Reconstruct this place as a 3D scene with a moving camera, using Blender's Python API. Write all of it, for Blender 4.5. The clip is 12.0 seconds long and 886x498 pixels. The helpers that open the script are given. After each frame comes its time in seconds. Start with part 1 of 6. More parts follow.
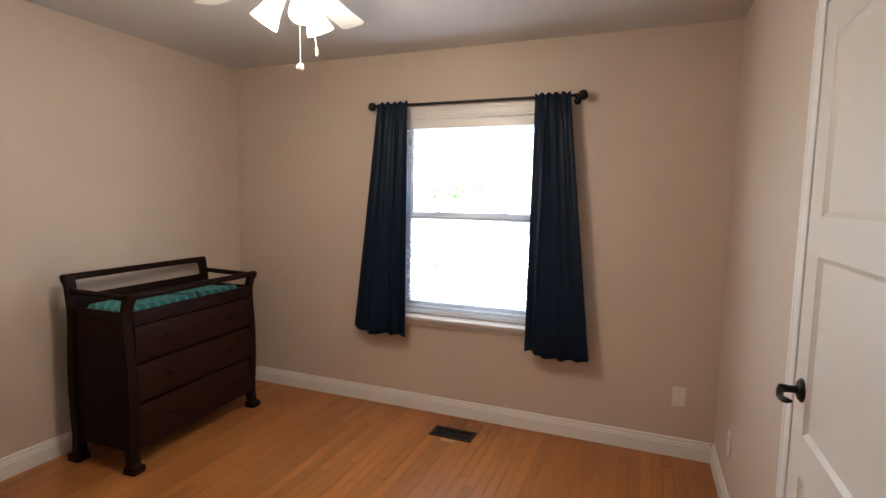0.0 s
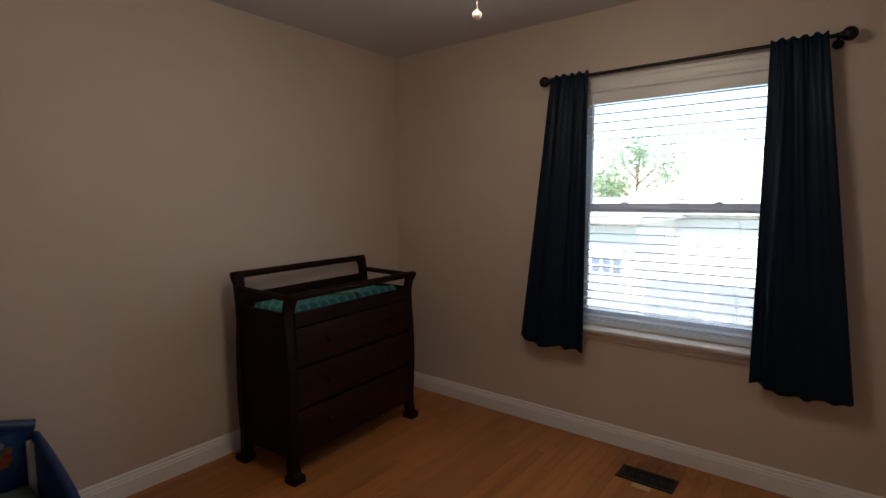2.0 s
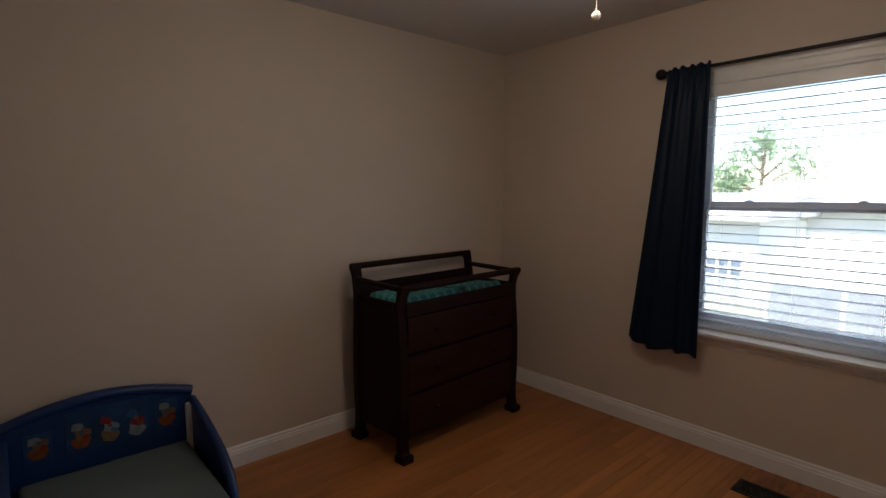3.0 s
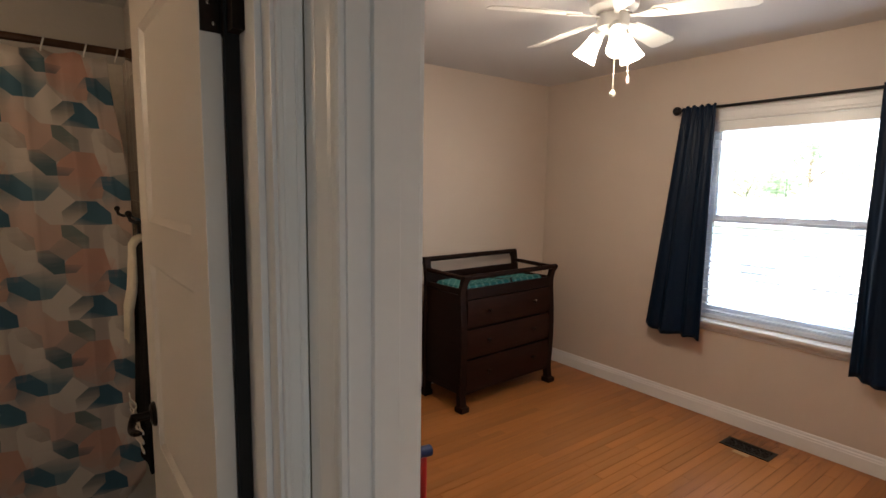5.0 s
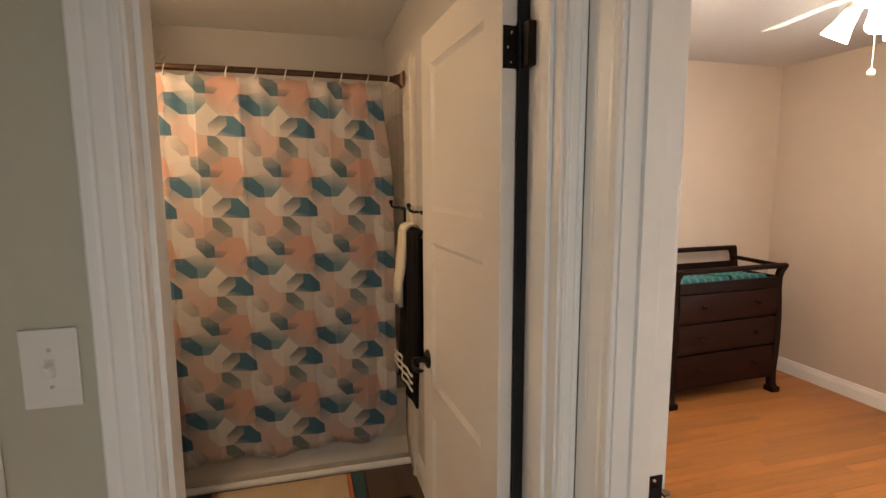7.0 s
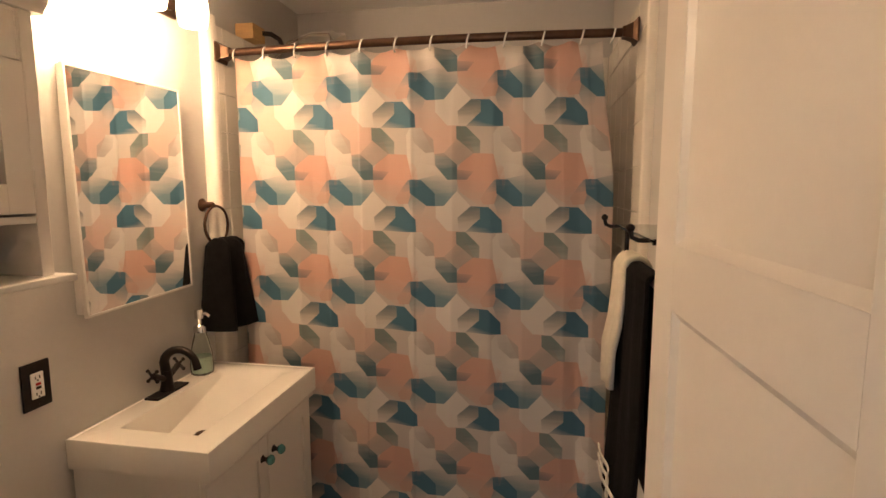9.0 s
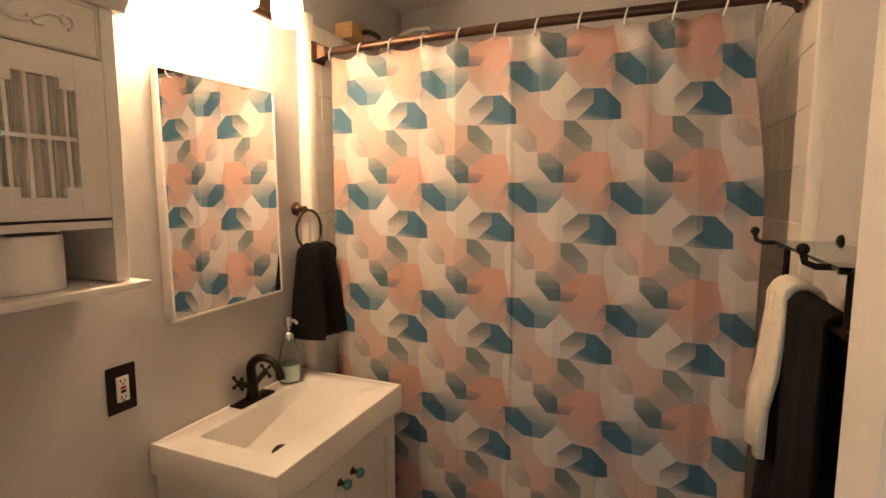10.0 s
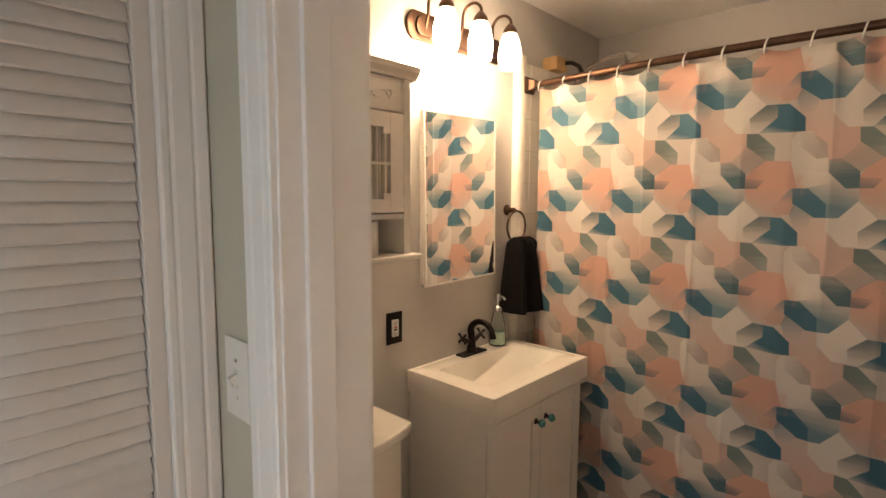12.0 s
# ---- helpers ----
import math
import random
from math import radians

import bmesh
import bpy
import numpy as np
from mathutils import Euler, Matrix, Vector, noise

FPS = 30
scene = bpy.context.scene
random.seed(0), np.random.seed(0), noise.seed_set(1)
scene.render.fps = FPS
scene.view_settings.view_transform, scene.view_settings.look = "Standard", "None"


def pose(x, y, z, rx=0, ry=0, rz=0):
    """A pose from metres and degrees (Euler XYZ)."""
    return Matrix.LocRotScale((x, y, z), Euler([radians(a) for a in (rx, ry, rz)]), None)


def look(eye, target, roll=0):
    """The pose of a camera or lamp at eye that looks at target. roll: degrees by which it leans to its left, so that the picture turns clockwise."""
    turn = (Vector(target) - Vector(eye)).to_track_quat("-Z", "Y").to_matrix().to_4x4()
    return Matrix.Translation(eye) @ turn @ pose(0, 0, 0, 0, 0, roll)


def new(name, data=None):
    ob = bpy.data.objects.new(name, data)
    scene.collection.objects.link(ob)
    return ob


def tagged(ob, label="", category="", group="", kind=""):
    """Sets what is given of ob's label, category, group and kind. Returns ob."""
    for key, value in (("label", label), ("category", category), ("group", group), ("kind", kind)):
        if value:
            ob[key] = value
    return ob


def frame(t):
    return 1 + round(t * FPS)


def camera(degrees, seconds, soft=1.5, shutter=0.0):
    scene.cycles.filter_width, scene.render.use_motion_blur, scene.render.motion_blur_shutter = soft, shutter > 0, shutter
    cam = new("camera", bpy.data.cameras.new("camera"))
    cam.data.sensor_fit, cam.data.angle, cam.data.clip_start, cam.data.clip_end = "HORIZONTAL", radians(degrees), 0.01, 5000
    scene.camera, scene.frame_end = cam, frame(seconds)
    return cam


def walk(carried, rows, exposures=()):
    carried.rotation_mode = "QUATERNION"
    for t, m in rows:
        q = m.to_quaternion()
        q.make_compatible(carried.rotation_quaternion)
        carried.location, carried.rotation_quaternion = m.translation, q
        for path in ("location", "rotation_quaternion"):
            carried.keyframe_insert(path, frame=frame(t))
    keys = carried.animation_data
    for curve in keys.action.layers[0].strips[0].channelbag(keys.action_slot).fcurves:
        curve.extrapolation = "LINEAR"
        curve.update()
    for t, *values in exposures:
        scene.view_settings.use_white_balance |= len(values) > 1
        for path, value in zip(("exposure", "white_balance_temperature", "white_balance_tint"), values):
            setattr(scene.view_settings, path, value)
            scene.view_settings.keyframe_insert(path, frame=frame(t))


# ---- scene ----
cam = camera(82.1, 12.0)
# exposure in stops by the second: the clip's camera opens and closes on its way
EXPOSURE = [(0.0, 3.35, 6500, 10), (0.5, 2.95, 6500, 10), (1.0, 2.7, 6500, 10), (1.5, 2.5, 6500, 10), (2.0, 2.0, 6450, 10), (2.5, 1.78, 6450, 10), (3.2, 1.78, 6450, 10), (4.8, 3.15, 6600, 10), (5.5, 3.2, 6750, 12), (6.0, 3.24, 7050, 13), (6.5, 3.78, 7150, 13), (7.0, 4.18, 7100, 12), (7.5, 4.52, 6950, 12), (9.5, 4.57, 6850, 13), (10.5, 4.64, 6720, 12), (11.5, 4.66, 6500, 10), (12.0, 4.7, 6350, 8)]
PATH = [
    (0, (0.332, -0.133, 1.492), (-0.403, 1.717, 1.299), 1.0),
    (0.5, (0.192, 0.024, 1.449), (-0.514, 1.887, 1.279), 0.9),
    (1, (0.088, 0.205, 1.429), (-0.689, 2.04, 1.265), 0.6),
    (1.5, (0.005, 0.244, 1.426), (-0.977, 1.977, 1.251), 0.2),
    (2, (-0.035, 0.207, 1.435), (-1.26, 1.775, 1.24), -0.3),
    (2.5, (-0.065, 0.163, 1.435), (-1.452, 1.589, 1.23), -0.2),
    (3, (-0.024, 0.123, 1.453), (-1.526, 1.426, 1.237), -0.2),
    (5, (0.509, -0.471, 1.554), (-1.087, 0.711, 1.321), 0.8),
    (5.5, (0.783, -0.618, 1.538), (-0.857, 0.506, 1.313), 0.6),
    (6, (0.938, -0.71, 1.558), (-0.835, 0.188, 1.332), 0.0),
    (6.5, (0.888, -0.735, 1.554), (-0.969, -0.031, 1.315), -0.2),
    (7, (0.67, -0.713, 1.551), (-1.243, -0.189, 1.297), -0.2),
    (7.5, (0.45, -0.616, 1.562), (-1.513, -0.336, 1.298), -0.4),
    (9.5, (-0.239, -0.528, 1.553), (-2.148, -1.079, 1.326), 0.1),
    (10, (-0.315, -0.536, 1.555), (-2.15, -1.299, 1.333), 0.1),
    (10.5, (-0.314, -0.542, 1.549), (-2.067, -1.48, 1.334), 0.3),
    (11, (-0.203, -0.535, 1.538), (-1.899, -1.575, 1.332), 0.6),
    (11.5, (-0.057, -0.475, 1.538), (-1.696, -1.603, 1.33), 0.7),
    (12, (0.109, -0.338, 1.552), (-1.34, -1.701, 1.348), 0.3),
]
walk(cam, [(t, look(eye, target, roll)) for t, eye, target, roll in PATH], EXPOSURE)


# ---- world, sun, lamps ----
world = bpy.data.worlds.new("sky")
scene.world = world
world.use_nodes = True
wn = world.node_tree
sky = wn.nodes.new("ShaderNodeTexSky")
sky.sky_type, sky.sun_disc = "NISHITA", False
sky.dust_density, sky.air_density = 0.4, 1.0
sky.sun_elevation, sky.sun_rotation = radians(52), radians(150)
wn.nodes["Background"].inputs["Strength"].default_value = 0.15
wn.links.new(sky.outputs["Color"], wn.nodes["Background"].inputs["Color"])


def lamp(name, kind, place, watts, colour, size=0.03):
    data = bpy.data.lights.new(name, kind)
    data.energy, data.color = watts, colour
    if kind == "POINT":
        data.shadow_soft_size = size
    ob = new(name, data)
    ob.matrix_world = Matrix.Translation(place)
    return ob


sun = lamp("sun", "SUN", (0, 0, 10), 5.0, (1.0, 0.95, 0.88))
sun.data.angle = radians(0.6)
sun.matrix_world = look((4, -6, 12), (0, 4, 0))
# added fill for the hall's daylight, in an assumed opening at its unseen end
hall_fill = lamp("hall_fill_lamp", "AREA", (1.235, -0.68, 1.1), 0.23, (0.87, 0.93, 0.92))
hall_fill.data.shape, hall_fill.data.size, hall_fill.data.size_y = "RECTANGLE", 0.78, 1.9
hall_fill.data.spread = radians(130)
hall_fill.matrix_world = look((1.235, -0.68, 1.06), (0.2, -0.36, 1.06))
# daylight through the bedroom window, inside the blind
win_day = lamp("window_daylight", "AREA", (-0.77, 3.0, 1.37), 0.95, (0.80, 0.90, 1.0))
win_day.data.shape, win_day.data.size, win_day.data.size_y = "RECTANGLE", 0.8, 1.2
win_day.matrix_world = look((-0.77, 3.03, 1.37), (-0.77, 0, 1.0))
FAN = Vector((-0.955, 1.54, 2.48))
SHADES = [200, 320, 80]
BULB = (1.0, 0.85, 0.68)
for a in SHADES:
    c, s = math.cos(radians(a)), math.sin(radians(a))
    lamp("fan_bulb", "POINT", FAN + Vector((0.15 * c, 0.15 * s, -0.335)), 1.10, BULB, 0.05)
BATH_BULB = (1.0, 0.69, 0.41)
VX = [-1.33, -1.53, -1.73]
for x, watts in zip(VX, (0.46, 0.28, 0.04)):
    lamp("vanity_bulb", "POINT", (x, -1.68, 2.085), watts, BATH_BULB)

# ---- materials ----


def socket(nt, kind, **inputs):
    n = nt.nodes.new(kind)
    for k, v in inputs.items():
        n.inputs[k].default_value = v
    return n


def mat(name, colour, rough=0.6, metal=0.0, vary=0.12, scale=6.0, fine=90.0, bump=0.08, stretch=(1, 1, 1), coat=0.0,
        emit=0.0, emit_colour=None, dist=0.002, alpha=1.0, random_vary=0.0, spec=0.5):
    """A surface with broad and fine variation of colour and gloss, and a fine relief."""
    m = bpy.data.materials.new(name)
    m.use_nodes = True
    nt = m.node_tree
    b = nt.nodes["Principled BSDF"]
    co = nt.nodes.new("ShaderNodeTexCoord")
    mp = nt.nodes.new("ShaderNodeMapping")
    mp.inputs["Scale"].default_value = stretch
    nt.links.new(co.outputs["Object"], mp.inputs["Vector"])
    n1 = socket(nt, "ShaderNodeTexNoise", Scale=scale, Detail=4.0)
    n2 = socket(nt, "ShaderNodeTexNoise", Scale=fine, Detail=3.0)
    for n in (n1, n2):
        nt.links.new(mp.outputs["Vector"], n.inputs["Vector"])
    add = nt.nodes.new("ShaderNodeMath")
    add.operation = "MULTIPLY_ADD"
    add.inputs[1].default_value = 0.7
    mul = nt.nodes.new("ShaderNodeMath")
    mul.operation = "MULTIPLY"
    mul.inputs[1].default_value = 0.3
    nt.links.new(n2.outputs["Fac"], mul.inputs[0])
    nt.links.new(n1.outputs["Fac"], add.inputs[0])
    nt.links.new(mul.outputs[0], add.inputs[2])
    last = add.outputs[0]
    if random_vary:
        info = nt.nodes.new("ShaderNodeObjectInfo")
        mx = nt.nodes.new("ShaderNodeMath")
        mx.operation = "MULTIPLY_ADD"
        mx.inputs[1].default_value = random_vary
        nt.links.new(info.outputs["Random"], mx.inputs[0])
        sub = nt.nodes.new("ShaderNodeMath")
        sub.operation = "ADD"
        sub.inputs[1].default_value = -random_vary / 2
        nt.links.new(mx.outputs[0], sub.inputs[0])
        nt.links.new(last, mx.inputs[2])
        last = sub.outputs[0]
    ramp = nt.nodes.new("ShaderNodeValToRGB")
    e = ramp.color_ramp.elements
    e[0].position, e[1].position = 0.25, 0.75
    e[0].color = (*[c * (1 - vary) for c in colour], 1)
    e[1].color = (*[min(1, c * (1 + vary)) for c in colour], 1)
    nt.links.new(last, ramp.inputs["Fac"])
    nt.links.new(ramp.outputs["Color"], b.inputs["Base Color"])
    rr = socket(nt, "ShaderNodeMapRange", **{"To Min": max(0.02, rough - 0.08), "To Max": min(1, rough + 0.08)})
    nt.links.new(n1.outputs["Fac"], rr.inputs["Value"])
    nt.links.new(rr.outputs["Result"], b.inputs["Roughness"])
    b.inputs["Metallic"].default_value = metal
    b.inputs["Specular IOR Level"].default_value = spec
    b.inputs["Coat Weight"].default_value = coat
    b.inputs["Coat Roughness"].default_value = 0.15
    b.inputs["Alpha"].default_value = alpha
    if bump:
        bp = socket(nt, "ShaderNodeBump", Strength=bump, Distance=dist)
        nt.links.new(n2.outputs["Fac"], bp.inputs["Height"])
        nt.links.new(bp.outputs["Normal"], b.inputs["Normal"])
    if emit:
        b.inputs["Emission Color"].default_value = (*(emit_colour or colour), 1)
        b.inputs["Emission Strength"].default_value = emit
    return m


def glass(name, colour=(1, 1, 1), rough=0.02, thin=True, ior=1.45):
    m = bpy.data.materials.new(name)
    m.use_nodes = True
    nt = m.node_tree
    b = nt.nodes["Principled BSDF"]
    b.inputs["Base Color"].default_value = (*colour, 1)
    b.inputs["Roughness"].default_value = rough
    b.inputs["IOR"].default_value = ior
    b.inputs["Transmission Weight"].default_value = 1.0
    n = socket(nt, "ShaderNodeTexNoise", Scale=14.0, Detail=3.0)
    r = socket(nt, "ShaderNodeMapRange", **{"To Min": rough, "To Max": rough + 0.03})
    nt.links.new(n.outputs["Fac"], r.inputs["Value"])
    nt.links.new(r.outputs["Result"], b.inputs["Roughness"])
    return m


M = {}
M["bed_wall"] = mat("bedroom_wall_paint", (0.61, 0.51, 0.43), 0.55, vary=0.03, scale=1.6, fine=220, bump=0.10)
M["grey_wall"] = mat("grey_wall_paint", (0.52, 0.50, 0.48), 0.42, vary=0.05, scale=2.2, fine=60, bump=0.25)
M["hall_wall"] = mat("hall_wall_paint", (0.54, 0.515, 0.425), 0.45, vary=0.04, scale=2.0, fine=120, bump=0.15)
M["ceiling"] = mat("ceiling_paint", (0.62, 0.60, 0.60), 0.8, vary=0.03, scale=1.2, fine=160, bump=0.12)
M["bath_ceiling"] = mat("bath_ceiling_paint", (0.80, 0.78, 0.76), 0.6, vary=0.05, scale=2.0, fine=120, bump=0.15)
M["trim"] = mat("white_gloss_trim", (0.82, 0.81, 0.80), 0.32, vary=0.03, scale=3, fine=70, bump=0.06)
M["door"] = mat("white_door_paint", (0.74, 0.70, 0.66), 0.38, vary=0.03, scale=3, fine=90, bump=0.08)
M["plastic"] = mat("white_plastic", (0.78, 0.76, 0.72), 0.35, vary=0.02, bump=0.0)
M["oak"] = mat("oak_strip", (0.385, 0.146, 0.040), 0.34, vary=0.20, scale=2.2, fine=60, bump=0.05, stretch=(14, 0.8, 1), spec=0.4, random_vary=0.38)


def open_grain(m, colour, scale, low, high):
    """Short dark pores and streaks along the boards, in the place's own coordinates."""
    nt = m.node_tree
    b = nt.nodes["Principled BSDF"]
    geo = nt.nodes.new("ShaderNodeNewGeometry")
    mp = nt.nodes.new("ShaderNodeMapping")
    mp.inputs["Scale"].default_value = scale
    nt.links.new(geo.outputs["Position"], mp.inputs["Vector"])
    ns = nt.nodes.new("ShaderNodeTexNoise")
    ns.inputs["Scale"].default_value = 1.0
    ns.inputs["Detail"].default_value = 3.0
    nt.links.new(mp.outputs["Vector"], ns.inputs["Vector"])
    rg = nt.nodes.new("ShaderNodeMapRange")
    rg.inputs["From Min"].default_value, rg.inputs["From Max"].default_value = low, high
    rg.inputs["To Max"].default_value = 0.75
    nt.links.new(ns.outputs["Fac"], rg.inputs["Value"])
    mx = nt.nodes.new("ShaderNodeMixRGB")
    nt.links.new(rg.outputs["Result"], mx.inputs["Fac"])
    nt.links.new(b.inputs["Base Color"].links[0].from_socket, mx.inputs["Color1"])
    mx.inputs["Color2"].default_value = (*colour, 1)
    nt.links.new(mx.outputs["Color"], b.inputs["Base Color"])


open_grain(M["oak"], (0.15, 0.05, 0.018), (70, 2.0, 1), 0.62, 0.80)


def water_stain(m, centre, reach, colour):
    """A dark uneven stain about a place on the floor."""
    nt = m.node_tree
    b = nt.nodes["Principled BSDF"]
    geo = nt.nodes.new("ShaderNodeNewGeometry")
    off = nt.nodes.new("ShaderNodeMapping")
    off.vector_type = "POINT"
    off.inputs["Location"].default_value = (-centre[0] / reach[0], -centre[1] / reach[1], 0)
    off.inputs["Scale"].default_value = (1 / reach[0], 1 / reach[1], 0)
    nt.links.new(geo.outputs["Position"], off.inputs["Vector"])
    ln = nt.nodes.new("ShaderNodeVectorMath")
    ln.operation = "LENGTH"
    nt.links.new(off.outputs["Vector"], ln.inputs[0])
    streaks = nt.nodes.new("ShaderNodeMapping")
    streaks.inputs["Scale"].default_value = (40, 9, 1)
    nt.links.new(geo.outputs["Position"], streaks.inputs["Vector"])
    ns = socket(nt, "ShaderNodeTexNoise", Scale=1.0, Detail=4.0)
    nt.links.new(streaks.outputs["Vector"], ns.inputs["Vector"])
    sub = nt.nodes.new("ShaderNodeMath")
    sub.operation = "MULTIPLY_ADD"
    sub.inputs[1].default_value = 2.2
    sub.inputs[2].default_value = -0.45
    nt.links.new(ns.outputs["Fac"], sub.inputs[0])
    less = nt.nodes.new("ShaderNodeMath")
    less.operation = "SUBTRACT"
    less.use_clamp = True
    nt.links.new(sub.outputs[0], less.inputs[0])
    nt.links.new(ln.outputs["Value"], less.inputs[1])
    mx = nt.nodes.new("ShaderNodeMixRGB")
    nt.links.new(less.outputs[0], mx.inputs["Fac"])
    nt.links.new(b.inputs["Base Color"].links[0].from_socket, mx.inputs["Color1"])
    mx.inputs["Color2"].default_value = (*colour, 1)
    nt.links.new(mx.outputs["Color"], b.inputs["Base Color"])


water_stain(M["oak"], (-0.72, 2.94), (0.42, 0.20), (0.13, 0.045, 0.018))
M["filler"] = mat("pale_wood_filler", (0.55, 0.36, 0.19), 0.6, vary=0.15, scale=12, bump=0.1)
M["joint"] = mat("floor_joint", (0.10, 0.045, 0.018), 0.8, vary=0.2)
M["bath_plank"] = mat("dark_vinyl_plank", (0.075, 0.048, 0.032), 0.38, vary=0.35, scale=3, fine=50, bump=0.06, stretch=(1, 14, 1), random_vary=0.4)
M["espresso"] = mat("espresso_wood", (0.014, 0.0052, 0.0033), 0.50, vary=0.35, scale=4, fine=70, bump=0.04, stretch=(1, 0.7, 9), spec=0.10)
M["espresso_front"] = mat("espresso_drawer", (0.021, 0.0068, 0.0036), 0.48, vary=0.35, scale=4, fine=70, bump=0.04, stretch=(1, 0.6, 10), spec=0.10)
M["black_metal"] = mat("oiled_bronze", (0.018, 0.013, 0.011), 0.35, 0.75, vary=0.4, scale=20, bump=0.03)
M["bronze"] = mat("brushed_bronze", (0.10, 0.055, 0.035), 0.33, 0.85, vary=0.3, scale=20, bump=0.03)
M["rod_black"] = mat("black_rod", (0.012, 0.011, 0.012), 0.4, 0.5, vary=0.2, bump=0.02)
M["navy"] = mat("navy_satin", (0.0022, 0.0105, 0.028), 0.48, vary=0.15, scale=3, fine=500, bump=0.10, stretch=(1, 1, 0.4), spec=0.18)
M["window_vinyl"] = mat("window_vinyl", (0.72, 0.74, 0.78), 0.4, vary=0.02, bump=0.02)
M["slat"] = mat("blind_slat", (0.88, 0.88, 0.87), 0.45, vary=0.02, bump=0.02)
nt = M["slat"].node_tree
tl_ = nt.nodes.new("ShaderNodeBsdfTranslucent")
tl_.inputs["Color"].default_value = (0.95, 0.96, 0.97, 1)
mx_ = nt.nodes.new("ShaderNodeMixShader")
mx_.inputs["Fac"].default_value = 0.7
nt.links.new(nt.nodes["Principled BSDF"].outputs[0], mx_.inputs[1])
nt.links.new(tl_.outputs[0], mx_.inputs[2])
nt.links.new(mx_.outputs[0], nt.nodes["Material Output"].inputs["Surface"])
M["blue"] = mat("blue_plastic", (0.006, 0.032, 0.13), 0.35, vary=0.08, scale=8, bump=0.03)
M["red"] = mat("red_plastic", (0.45, 0.02, 0.02), 0.35, vary=0.06, bump=0.02)
M["sheet"] = mat("grey_teal_sheet", (0.13, 0.165, 0.17), 0.9, vary=0.12, scale=5, fine=300, bump=0.25, spec=0.2)
M["fan_white"] = mat("fan_enamel", (0.78, 0.77, 0.74), 0.35, vary=0.02, bump=0.02)
M["shade"] = mat("lit_opal_glass", (0.9, 0.88, 0.84), 0.3, vary=0.01, bump=0, emit=1.1, emit_colour=(1.0, 0.86, 0.68))
M["shade2"] = mat("lit_vanity_glass", (0.9, 0.86, 0.8), 0.3, vary=0.01, bump=0, emit=1.6, emit_colour=(1.0, 0.71, 0.45))
M["shade_dim"] = mat("dim_vanity_glass", (0.9, 0.86, 0.8), 0.3, vary=0.01, bump=0, emit=0.35, emit_colour=(1.0, 0.72, 0.45))
M["chain"] = mat("bead_chain", (0.75, 0.70, 0.60), 0.35, 0.3, vary=0.05, bump=0)
M["register"] = mat("register_iron", (0.018, 0.014, 0.011), 0.5, 0.5, vary=0.35, scale=30, bump=0.1)
# near-black for holes and gaps: their shade is put into the colour
M["dark"] = mat("dark_void", (0.006, 0.006, 0.006), 0.9, vary=0.2, bump=0)
M["porcelain"] = mat("white_porcelain", (0.80, 0.77, 0.72), 0.10, vary=0.02, bump=0.0, coat=0.4)
M["vanity"] = mat("vanity_paint", (0.74, 0.71, 0.67), 0.35, vary=0.03, scale=3, bump=0.05)
M["tub"] = mat("tub_enamel", (0.53, 0.48, 0.41), 0.25, vary=0.05, scale=4, bump=0.02)
M["tile"] = mat("cream_tile", (0.80, 0.75, 0.68), 0.14, vary=0.05, scale=5, bump=0.02, random_vary=0.25)
M["grout"] = mat("grout", (0.76, 0.71, 0.64), 0.85, vary=0.1, scale=40, bump=0.3)
M["mirror"] = mat("mirror_silver", (0.92, 0.92, 0.92), 0.10, 1.0, vary=0.0, bump=0.0)
mb = M["mirror"].node_tree.nodes["Principled BSDF"]
for l in list(mb.inputs["Roughness"].links):
    M["mirror"].node_tree.links.remove(l)
mb.inputs["Roughness"].default_value = 0.015
M["black_towel"] = mat("black_terry", (0.010, 0.009, 0.009), 0.95, vary=0.35, scale=30, fine=420, bump=0.9, spec=0.1, dist=0.004)
M["cream_towel"] = mat("cream_terry", (0.72, 0.66, 0.56), 0.95, vary=0.10, scale=30, fine=420, bump=0.9, spec=0.2, dist=0.004)
M["stripe"] = mat("white_band", (0.75, 0.72, 0.68), 0.9, vary=0.08, fine=300, bump=0.5)
M["paper"] = mat("toilet_paper", (0.80, 0.77, 0.73), 0.95, vary=0.03, fine=260, bump=0.4)
M["glass"] = glass("clear_glass")
M["aqua_glass"] = mat("aqua_glass", (0.07, 0.30, 0.29), 0.05, vary=0.6, scale=60, bump=0, coat=1.0)
M["green_glass"] = glass("shelf_glass", (0.80, 0.95, 0.88), 0.02)
M["soap"] = mat("mint_soap", (0.52, 0.68, 0.58), 0.25, vary=0.05, bump=0, coat=0.6)
M["soap_clear"] = glass("bottle_glass", (0.93, 0.98, 0.96), 0.06)
M["chrome"] = mat("chrome", (0.75, 0.74, 0.72), 0.10, 1.0, vary=0.03, bump=0)
M["pine"] = mat("pine_block", (0.55, 0.34, 0.15), 0.55, vary=0.2, scale=8, stretch=(1, 1, 8), bump=0.1)
M["coral_mat"] = mat("coral_pile", (0.62, 0.20, 0.09), 0.95, vary=0.15, fine=260, bump=0.8)
M["teal_mat"] = mat("teal_pile", (0.035, 0.085, 0.095), 0.95, vary=0.2, fine=260, bump=0.8)
M["cream_mat"] = mat("cream_pile", (0.60, 0.45, 0.30), 0.95, vary=0.12, scale=9, fine=260, bump=0.8)
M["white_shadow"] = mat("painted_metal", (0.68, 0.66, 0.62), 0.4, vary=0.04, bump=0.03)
M["gather"] = mat("gathered_cloth", (0.58, 0.56, 0.50), 0.85, vary=0.10, fine=200, bump=0.3)
